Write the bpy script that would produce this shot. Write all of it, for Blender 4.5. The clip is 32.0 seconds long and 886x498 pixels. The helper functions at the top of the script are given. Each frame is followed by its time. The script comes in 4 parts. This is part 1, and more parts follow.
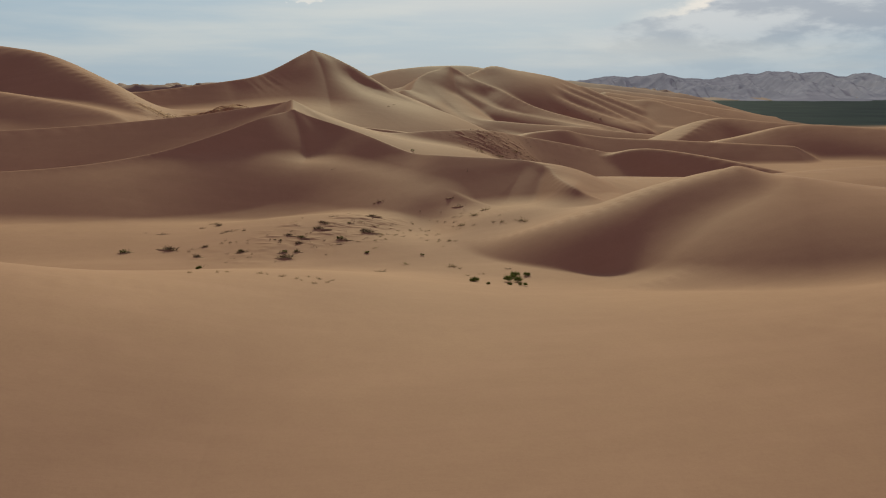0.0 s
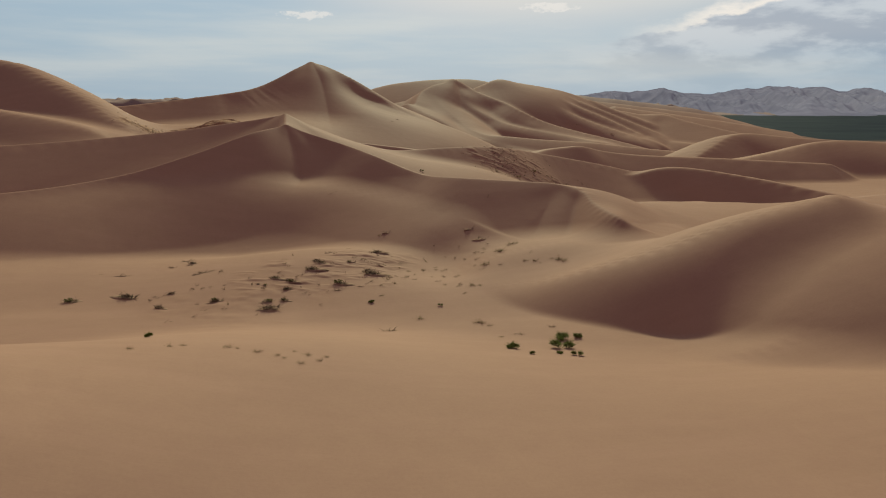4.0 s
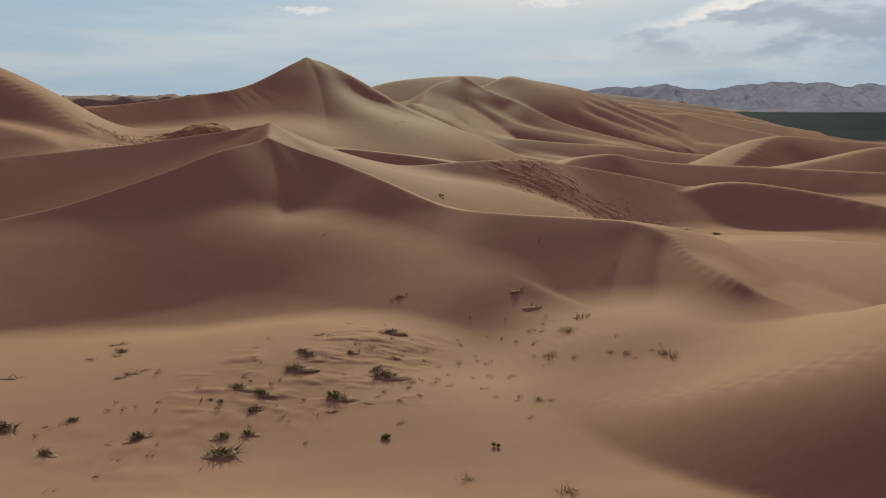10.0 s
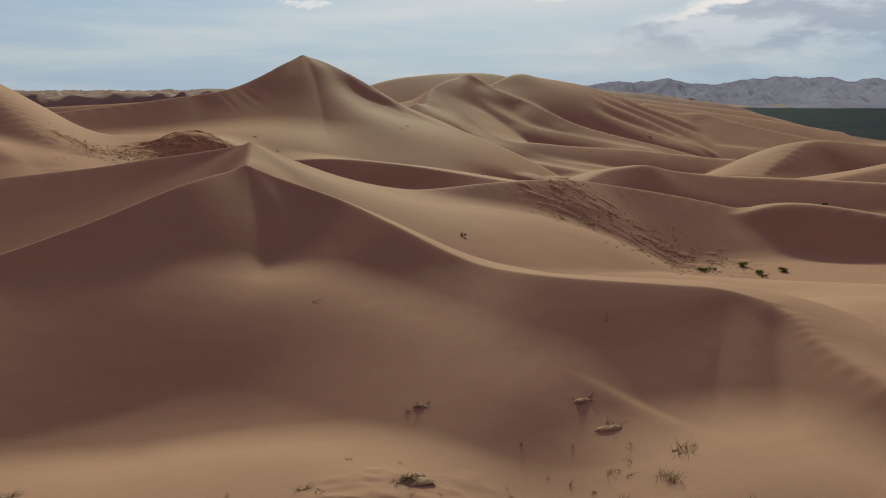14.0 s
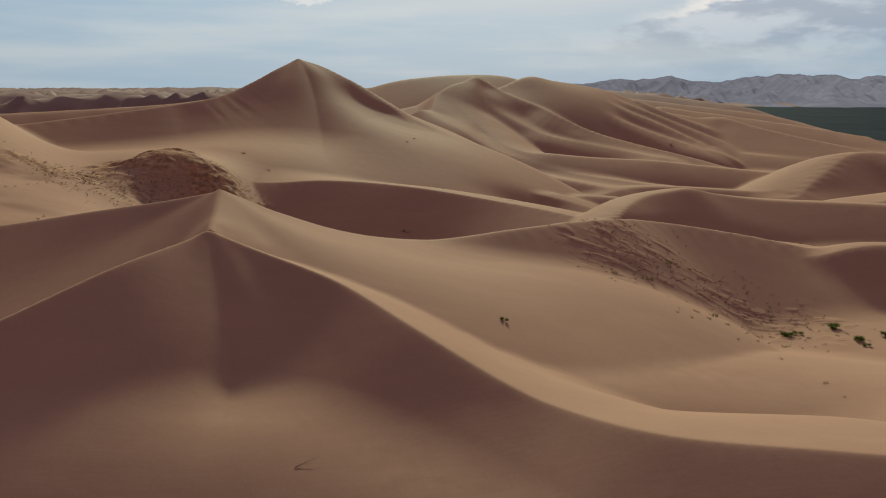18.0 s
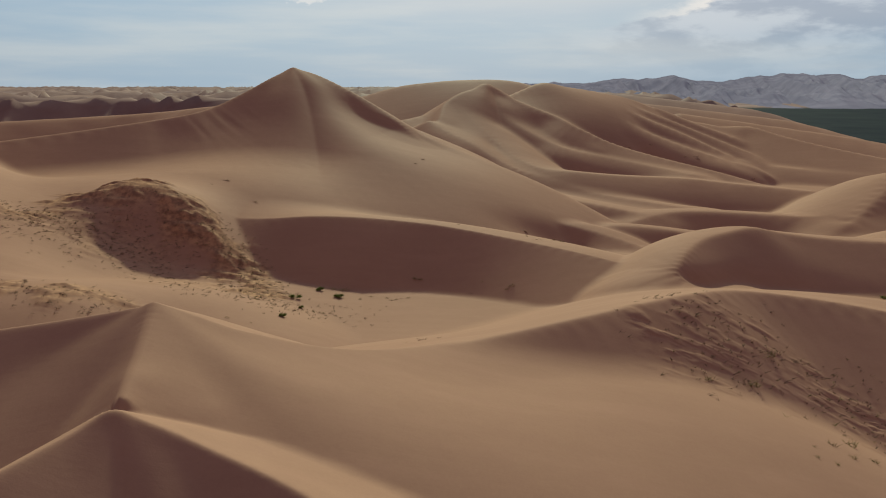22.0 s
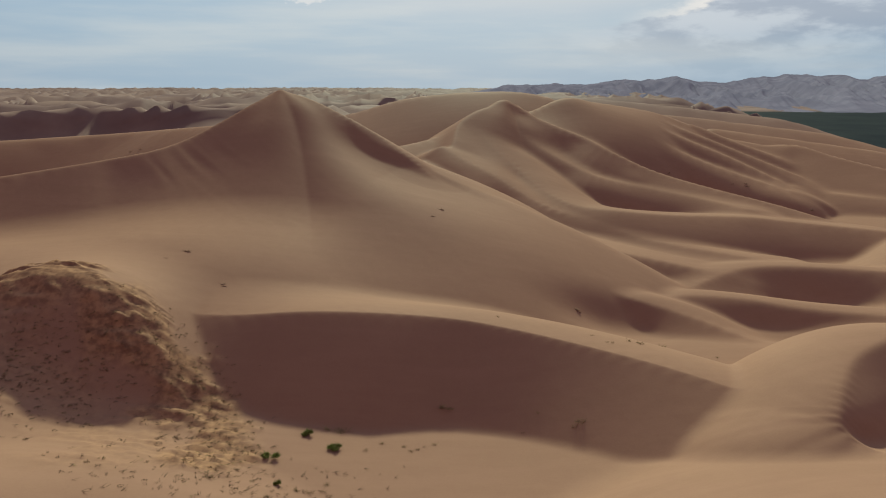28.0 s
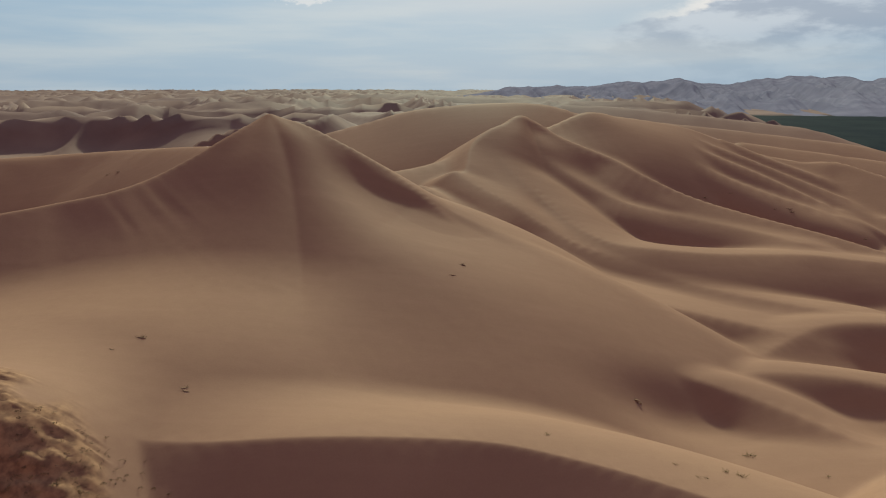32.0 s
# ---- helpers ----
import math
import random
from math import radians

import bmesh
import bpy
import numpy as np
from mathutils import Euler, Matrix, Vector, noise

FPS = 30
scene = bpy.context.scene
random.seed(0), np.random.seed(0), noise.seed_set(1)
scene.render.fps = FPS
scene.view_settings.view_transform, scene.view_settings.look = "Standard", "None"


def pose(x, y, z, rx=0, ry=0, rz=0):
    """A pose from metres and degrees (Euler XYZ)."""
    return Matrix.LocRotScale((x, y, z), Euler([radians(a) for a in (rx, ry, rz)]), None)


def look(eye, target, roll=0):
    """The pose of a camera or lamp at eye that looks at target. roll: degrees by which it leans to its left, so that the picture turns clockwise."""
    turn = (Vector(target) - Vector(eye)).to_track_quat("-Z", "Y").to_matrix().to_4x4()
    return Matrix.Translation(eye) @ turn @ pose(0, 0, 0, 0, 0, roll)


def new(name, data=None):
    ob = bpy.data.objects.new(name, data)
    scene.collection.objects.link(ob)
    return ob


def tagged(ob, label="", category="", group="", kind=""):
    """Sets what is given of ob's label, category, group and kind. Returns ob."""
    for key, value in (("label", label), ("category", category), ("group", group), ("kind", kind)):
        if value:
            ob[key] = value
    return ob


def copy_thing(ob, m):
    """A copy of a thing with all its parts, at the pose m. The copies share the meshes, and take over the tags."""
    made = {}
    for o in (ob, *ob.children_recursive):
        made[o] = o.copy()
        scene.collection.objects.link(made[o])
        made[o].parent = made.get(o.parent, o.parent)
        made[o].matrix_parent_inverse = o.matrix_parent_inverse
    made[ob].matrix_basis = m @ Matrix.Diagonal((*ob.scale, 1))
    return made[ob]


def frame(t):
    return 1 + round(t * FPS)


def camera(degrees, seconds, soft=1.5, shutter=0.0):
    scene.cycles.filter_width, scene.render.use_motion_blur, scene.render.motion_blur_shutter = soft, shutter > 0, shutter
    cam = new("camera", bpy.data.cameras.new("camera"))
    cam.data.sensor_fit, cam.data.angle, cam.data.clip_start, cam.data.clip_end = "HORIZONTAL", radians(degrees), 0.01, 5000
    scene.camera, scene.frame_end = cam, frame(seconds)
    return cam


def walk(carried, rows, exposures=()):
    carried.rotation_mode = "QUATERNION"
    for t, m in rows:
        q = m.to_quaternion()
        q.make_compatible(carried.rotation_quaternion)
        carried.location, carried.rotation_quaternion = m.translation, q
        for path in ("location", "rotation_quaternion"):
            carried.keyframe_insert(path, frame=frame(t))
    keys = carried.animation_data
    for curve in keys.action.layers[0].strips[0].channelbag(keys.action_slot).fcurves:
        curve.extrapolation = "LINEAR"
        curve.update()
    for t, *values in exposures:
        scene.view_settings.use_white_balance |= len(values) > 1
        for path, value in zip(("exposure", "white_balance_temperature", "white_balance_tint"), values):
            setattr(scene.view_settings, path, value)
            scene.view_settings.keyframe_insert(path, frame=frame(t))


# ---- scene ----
cam = camera(66.0, 32.0, 1.05)
PATH = [
    (0, (2.255, 8.818, 16.995), (2.443, 10.752, 16.521), 0.04),
    (1, (2.161, 12.350, 16.946), (2.349, 14.286, 16.483), 0.03),
    (2, (2.022, 15.801, 16.798), (2.210, 17.741, 16.347), 0.07),
    (3, (1.858, 19.290, 16.594), (2.047, 21.232, 16.154), 0.05),
    (6, (1.442, 29.705, 16.474), (1.630, 31.650, 16.045), 0.05),
    (7, (1.290, 33.264, 16.571), (1.479, 35.208, 16.143), 0.04),
    (8, (1.162, 36.888, 16.799), (1.351, 38.831, 16.365), 0.04),
    (9, (1.031, 40.592, 17.113), (1.220, 42.533, 16.673), -0.01),
    (10, (0.883, 44.319, 17.560), (1.072, 46.259, 17.115), -0.01),
    (11, (0.790, 48.266, 17.931), (0.979, 50.206, 17.482), 0.02),
    (12, (0.693, 52.206, 18.385), (0.882, 54.145, 17.931), -0.01),
    (13, (0.549, 56.264, 18.864), (0.737, 58.202, 18.405), 0.06),
    (14, (0.428, 60.405, 19.326), (0.616, 62.342, 18.865), 0.01),
    (17, (0.006, 73.152, 21.105), (0.193, 75.087, 20.636), -0.02),
    (18, (-0.194, 77.560, 21.703), (-0.006, 79.495, 21.234), 0.00),
    (19, (-0.339, 82.139, 22.306), (-0.151, 84.074, 21.836), 0.01),
    (20, (-0.479, 86.731, 23.027), (-0.292, 88.665, 22.556), 0.01),
    (21, (-0.664, 91.374, 23.793), (-0.475, 93.308, 23.321), 0.05),
    (22, (-0.781, 96.107, 24.540), (-0.594, 98.041, 24.067), 0.04),
    (23, (-0.954, 100.929, 25.308), (-0.766, 102.863, 24.835), 0.02),
    (24, (-1.113, 105.754, 26.021), (-0.925, 107.688, 25.548), -0.00),
    (25, (-1.218, 110.501, 26.754), (-1.030, 112.436, 26.283), -0.04),
    (28, (-1.784, 125.006, 29.091), (-1.595, 126.940, 28.618), -0.03),
    (29, (-1.970, 129.962, 29.833), (-1.782, 131.897, 29.361), -0.05),
    (30, (-2.070, 134.964, 30.696), (-1.883, 136.898, 30.223), -0.08),
    (31, (-2.277, 140.084, 31.570), (-2.089, 142.018, 31.098), -0.06),
    (32, (-2.415, 145.110, 32.365), (-2.228, 147.045, 31.895), -0.10),
]
walk(cam, [(t, look(eye, target, roll)) for t, eye, target, roll in PATH], [(0, 0, 6950, 12), (3, 0, 6850, 12), (8, 0, 6600, 12), (18, 0, 6580, 12), (25, 0, 6550, 12), (32, 0, 6450, 11)])

# ---------------------------------------------------------------- sky, sun, exposure
SUN_TURN, SUN_HIGH = 8.0, 31.5
sun_to = Vector((math.sin(radians(SUN_TURN)) * math.cos(radians(SUN_HIGH)), math.cos(radians(SUN_TURN)) * math.cos(radians(SUN_HIGH)), math.sin(radians(SUN_HIGH))))
sun = new("sun", bpy.data.lights.new("sun", "SUN"))
sun.data.energy, sun.data.angle, sun.data.color = 4.25, radians(3), (0.80, 1.0, 0.73)
sun.matrix_world = look(sun_to * 600, (0, 0, 0))

world = bpy.data.worlds.new("sky")
scene.world = world
world.use_nodes = True
wt = world.node_tree
wt.nodes.clear()


def wnode(kind, **values):
    n = wt.nodes.new(kind)
    for key, value in values.items():
        n.inputs[key].default_value = value
    return n


w_coord = wnode("ShaderNodeTexCoord")
w_sky = wnode("ShaderNodeTexSky")
w_sky.sky_type, w_sky.sun_disc = "NISHITA", False
w_sky.sun_elevation, w_sky.sun_rotation = radians(SUN_HIGH), radians(SUN_TURN)
w_sky.air_density, w_sky.dust_density, w_sky.ozone_density = 1.0, 2.0, 1.0
w_split = wnode("ShaderNodeSeparateXYZ")
wt.links.new(w_coord.outputs["Generated"], w_split.inputs[0])

def wmath(op, a, b=None, c=None):
    n = wt.nodes.new("ShaderNodeMath")
    n.operation = op
    for i, v in enumerate((a, b, c)):
        if v is None:
            continue
        if isinstance(v, (int, float)):
            n.inputs[i].default_value = v
        else:
            wt.links.new(v, n.inputs[i])
    return n.outputs[0]


def wspan(value, a, b, lo=0.0, hi=1.0):
    n = wnode("ShaderNodeMapRange", **{"From Min": a, "From Max": b, "To Min": lo, "To Max": hi})
    n.interpolation_type = "SMOOTHSTEP"
    wt.links.new(value, n.inputs["Value"])
    return n.outputs[0]


def wmix(fac, one, two):
    n = wnode("ShaderNodeMixRGB")
    for key, v in (("Fac", fac), ("Color1", one), ("Color2", two)):
        if isinstance(v, tuple):
            n.inputs[key].default_value = (*v, 1)
        elif isinstance(v, (int, float)):
            n.inputs[key].default_value = v
        else:
            wt.links.new(v, n.inputs[key])
    return n.outputs[0]


def wnoise(sx, sy, seed, detail=6.0, rough=0.55):
    """Cloud noise over the sky's turn (degrees from the +y axis) and height (degrees)."""
    n = wnode("ShaderNodeCombineXYZ", Z=seed)
    wt.links.new(wmath("MULTIPLY", w_turn, sx), n.inputs["X"])
    wt.links.new(wmath("MULTIPLY", w_high, sy), n.inputs["Y"])
    t = wnode("ShaderNodeTexNoise", Scale=1.0, Detail=detail, Roughness=rough)
    wt.links.new(n.outputs[0], t.inputs["Vector"])
    return t.outputs["Fac"]


w_turn = wmath("MULTIPLY", wmath("ARCTAN2", w_split.outputs["X"], w_split.outputs["Y"]), 57.2958)
w_high = wmath("MULTIPLY", wmath("ARCSINE", w_split.outputs["Z"]), 57.2958)
w_dot = wnode("ShaderNodeVectorMath")
w_dot.operation = "DOT_PRODUCT"
w_dot.inputs[1].default_value = look((0, 0, 0), (0.22, 0.87, 0.43)).to_3x3() @ Vector((0, 0, -1))
wt.links.new(w_coord.outputs["Generated"], w_dot.inputs[0])
# a high thin veil: darker grey away from the sun, pale blue below it, cream round it
w_front = wspan(w_dot.outputs["Value"], -0.2, 0.85)
w_col = wmix(w_front, (0.207, 0.128, 0.166), (0.335, 0.487, 0.615))
w_glow = wmath("MULTIPLY", wspan(w_dot.outputs["Value"], 0.87, 0.985), wspan(w_high, 3.0, 9.0))
w_col = wmix(wmath("MULTIPLY", w_glow, 0.96), w_col, (0.73, 0.705, 0.665))
w_band = wspan(wnoise(0.035, 0.30, 3.1), 0.42, 0.68, 0.0, 0.55)
w_col = wmix(wmath("MULTIPLY", w_band, w_front), w_col, (0.60, 0.66, 0.67))
# a bank of cloud towards the sun, with a ragged bright upper edge
w_rag = wnoise(0.22, 0.55, 7.7, 8.0, 0.6)
w_top = wmath("ADD", wspan(w_turn, 15.0, 36.0, 3.6, 7.8), wmath("MULTIPLY", wmath("SUBTRACT", w_rag, 0.5), 4.6))
w_bank = wmath("MULTIPLY", wspan(wmath("SUBTRACT", w_top, w_high), -0.15, 0.5), wspan(w_turn, 10.0, 27.0))
w_bank = wmath("MULTIPLY", wmath("MULTIPLY", w_bank, wspan(w_high, 1.5, 4.2, 0.25, 1.0)), wspan(w_turn, 60.0, 80.0, 1.0, 0.0))
w_rim = wmath("MULTIPLY", wspan(wmath("SUBTRACT", w_top, w_high), -1.4, 0.0), wspan(w_turn, 18.0, 28.0, 0.0, 0.85))
w_col = wmix(wmath("MULTIPLY", wmath("MULTIPLY", w_rim, wspan(w_high, 3.0, 5.0)), wspan(w_turn, 60.0, 80.0, 1.0, 0.0)), w_col, (0.93, 0.89, 0.82))
w_col = wmix(wmath("MULTIPLY", w_bank, 0.85), w_col, wmix(wspan(wnoise(0.2, 0.6, 2.4, 7.0, 0.58), 0.4, 0.62), (0.25, 0.345, 0.47), (0.47, 0.565, 0.66)))
# two small puffs
for at_turn, at_high, seed in ((-5.2, 6.3, 1.3), (13.9, 6.9, 4.6)):
    far = wmath("ADD", wmath("POWER", wmath("MULTIPLY", wmath("SUBTRACT", w_turn, at_turn), 0.45), 2.0), wmath("POWER", wmath("MULTIPLY", wmath("SUBTRACT", w_high, at_high), 2.4), 2.0))
    lump = wmath("ADD", far, wmath("MULTIPLY", wmath("SUBTRACT", wnoise(1.3, 3.0, seed), 0.5), 3.2))
    w_col = wmix(wspan(lump, 0.2, 0.9, 0.6, 0.0), w_col, (0.78, 0.79, 0.78))
w_bg1 = wnode("ShaderNodeBackground", Strength=0.06)
wt.links.new(w_sky.outputs[0], w_bg1.inputs["Color"])
w_bg2 = wnode("ShaderNodeBackground", Strength=1.0)
wt.links.new(w_col, w_bg2.inputs["Color"])
w_mix = wnode("ShaderNodeMixShader", Fac=0.88)
wt.links.new(w_bg1.outputs[0], w_mix.inputs[1])
wt.links.new(w_bg2.outputs[0], w_mix.inputs[2])
w_out = wnode("ShaderNodeOutputWorld")
wt.links.new(w_mix.outputs[0], w_out.inputs["Surface"])


# ---------------------------------------------------------------- materials
class Mat:
    """A node material that is put together step by step."""

    def __init__(self, name, rough=0.9):
        self.m = bpy.data.materials.new(name)
        self.m.use_nodes = True
        self.t = self.m.node_tree
        self.b = self.t.nodes["Principled BSDF"]
        self.b.inputs["Roughness"].default_value = rough
        self.b.inputs["Specular IOR Level"].default_value = 0.0
        self.co = self.t.nodes.new("ShaderNodeTexCoord").outputs["Object"]

    def node(self, kind, **values):
        n = self.t.nodes.new(kind)
        for k, v in values.items():
            n.inputs[k].default_value = v
        return n

    def noise(self, scale, detail=4.0, rough=0.55, stretch=None):
        n = self.node("ShaderNodeTexNoise", Scale=scale, Detail=detail, Roughness=rough)
        src = self.co
        if stretch:
            mp = self.node("ShaderNodeMapping")
            mp.inputs["Scale"].default_value = stretch
            self.t.links.new(self.co, mp.inputs["Vector"])
            src = mp.outputs[0]
        self.t.links.new(src, n.inputs["Vector"])
        return n.outputs["Fac"]

    def span(self, value, a, b, lo=0.0, hi=1.0):
        n = self.node("ShaderNodeMapRange", **{"From Min": a, "From Max": b, "To Min": lo, "To Max": hi})
        self.t.links.new(value, n.inputs["Value"])
        return n.outputs[0]

    def mix(self, fac, one, two, blend="MIX"):
        n = self.node("ShaderNodeMixRGB")
        n.blend_type = blend
        for key, v in (("Fac", fac), ("Color1", one), ("Color2", two)):
            if isinstance(v, (tuple, float, int)):
                n.inputs[key].default_value = (*v, 1) if isinstance(v, tuple) else v
            else:
                self.t.links.new(v, n.inputs[key])
        return n.outputs[0]

    def times(self, a, b):
        n = self.node("ShaderNodeMath")
        n.operation = "MULTIPLY"
        for i, v in enumerate((a, b)):
            if isinstance(v, (float, int)):
                n.inputs[i].default_value = v
            else:
                self.t.links.new(v, n.inputs[i])
        return n.outputs[0]

    def attribute(self, name):
        n = self.t.nodes.new("ShaderNodeAttribute")
        n.attribute_name = name
        return n.outputs["Fac"]

    def random(self):
        return self.t.nodes.new("ShaderNodeObjectInfo").outputs["Random"]

    def color(self, c):
        if isinstance(c, tuple):
            self.b.inputs["Base Color"].default_value = (*c, 1)
        else:
            self.t.links.new(c, self.b.inputs["Base Color"])

    def bump(self, value, strength, distance):
        n = self.node("ShaderNodeBump", Strength=strength, Distance=distance)
        self.t.links.new(value, n.inputs["Height"])
        if self.b.inputs["Normal"].links:
            self.t.links.new(self.b.inputs["Normal"].links[0].from_socket, n.inputs["Normal"])
        self.t.links.new(n.outputs[0], self.b.inputs["Normal"])


def ground_material():
    s = Mat("sand", 0.68)
    s.b.inputs["Specular IOR Level"].default_value = 0.008
    broad = s.span(s.noise(0.03, 4), 0.35, 0.65)
    fine = s.span(s.noise(0.9, 5), 0.3, 0.7)
    sand = s.mix(broad, (0.33, 0.170, 0.115), (0.375, 0.198, 0.131))
    sand = s.mix(s.times(fine, 0.25), sand, (0.30, 0.146, 0.105))
    sand = s.mix(s.times(s.span(s.noise(5.5, 6, 0.7), 0.42, 0.64), 0.16), sand, (0.258, 0.122, 0.09))
    streak = s.span(s.noise(0.35, 5, 0.6, (0.25, 1.6, 1.0)), 0.45, 0.7)
    sand = s.mix(s.times(streak, 0.22), sand, (0.43, 0.222, 0.155))
    crust = s.mix(s.span(s.noise(1.3, 6), 0.38, 0.62), (0.43, 0.218, 0.122), (0.22, 0.105, 0.066))
    sand = s.mix(s.attribute("scrub"), sand, crust)
    steppe = s.mix(s.span(s.noise(0.02, 6, 0.6, (1, 1, 1)), 0.4, 0.62), (0.012, 0.015, 0.019), (0.02, 0.024, 0.025))
    # distance haze put into the sand's colour: greyer, purplish sand far off
    sand = s.mix(s.attribute("far_haze"), sand, s.mix(s.span(s.noise(0.02, 5), 0.4, 0.6), (0.22, 0.13, 0.115), (0.29, 0.18, 0.15)))
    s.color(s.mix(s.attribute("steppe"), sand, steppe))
    s.bump(s.noise(14.0, 3), 0.15, 0.02)
    s.bump(s.noise(2.2, 3, 0.5, (0.35, 2.6, 1.0)), 0.07, 0.05)
    s.bump(s.noise(0.35, 4), 0.25, 0.12)
    return s.m


M_GROUND = ground_material()


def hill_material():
    s = Mat("hazy_bare_hill", 0.95)
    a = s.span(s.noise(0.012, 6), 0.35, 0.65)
    # the blue-violet of haze over the distance is part of this base colour
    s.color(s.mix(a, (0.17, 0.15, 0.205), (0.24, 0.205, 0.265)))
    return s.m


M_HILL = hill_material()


# ---------------------------------------------------------------- the lie of the land
def vnoise(x, y, seed=0):
    """Smooth value noise, about -1 to 1, one cell a metre."""
    xi, yi = np.floor(x), np.floor(y)
    fx, fy = x - xi, y - yi
    fx, fy = fx * fx * fx * (fx * (fx * 6 - 15) + 10), fy * fy * fy * (fy * (fy * 6 - 15) + 10)

    def h(a, b):
        v = np.sin(a * 127.1 + b * 311.7 + seed * 74.7) * 43758.5453
        return (v - np.floor(v)) * 2 - 1
    top = h(xi, yi) * (1 - fx) + h(xi + 1, yi) * fx
    low = h(xi, yi + 1) * (1 - fx) + h(xi + 1, yi + 1) * fx
    return top * (1 - fy) + low * fy


def fbm(x, y, seed=0, octaves=4):
    out, amp = 0, 1.0
    for o in range(octaves):
        out = out + amp * vnoise(x * 2 ** o + 17.3 * o, y * 2 ** o - 9.1 * o, seed + o)
        amp *= 0.5
    return out


def ramp(v, a, b):
    t = np.clip((v - a) / (b - a), 0, 1)
    return t * t * (3 - 2 * t)


def softmax(a, b, k):
    return np.maximum(a, b) + np.square(np.maximum(k - np.abs(a - b), 0)) / (4 * k)


def smooth_line(points, steps=5):
    """A line that bends softly through a dune's crest points."""
    p = np.array(points, float)
    p = np.vstack([2 * p[0] - p[1], p, 2 * p[-1] - p[-2]])
    out = []
    for i in range(1, len(p) - 2):
        for s in np.arange(steps) / steps:
            a, b, c, d = p[i - 1:i + 3]
            out.append(0.5 * (2 * b + (c - a) * s + (2 * a - 5 * b + 4 * c - d) * s * s + (3 * b - a - 3 * c + d) * s ** 3))
    out.append(p[-2])
    return np.array(out)


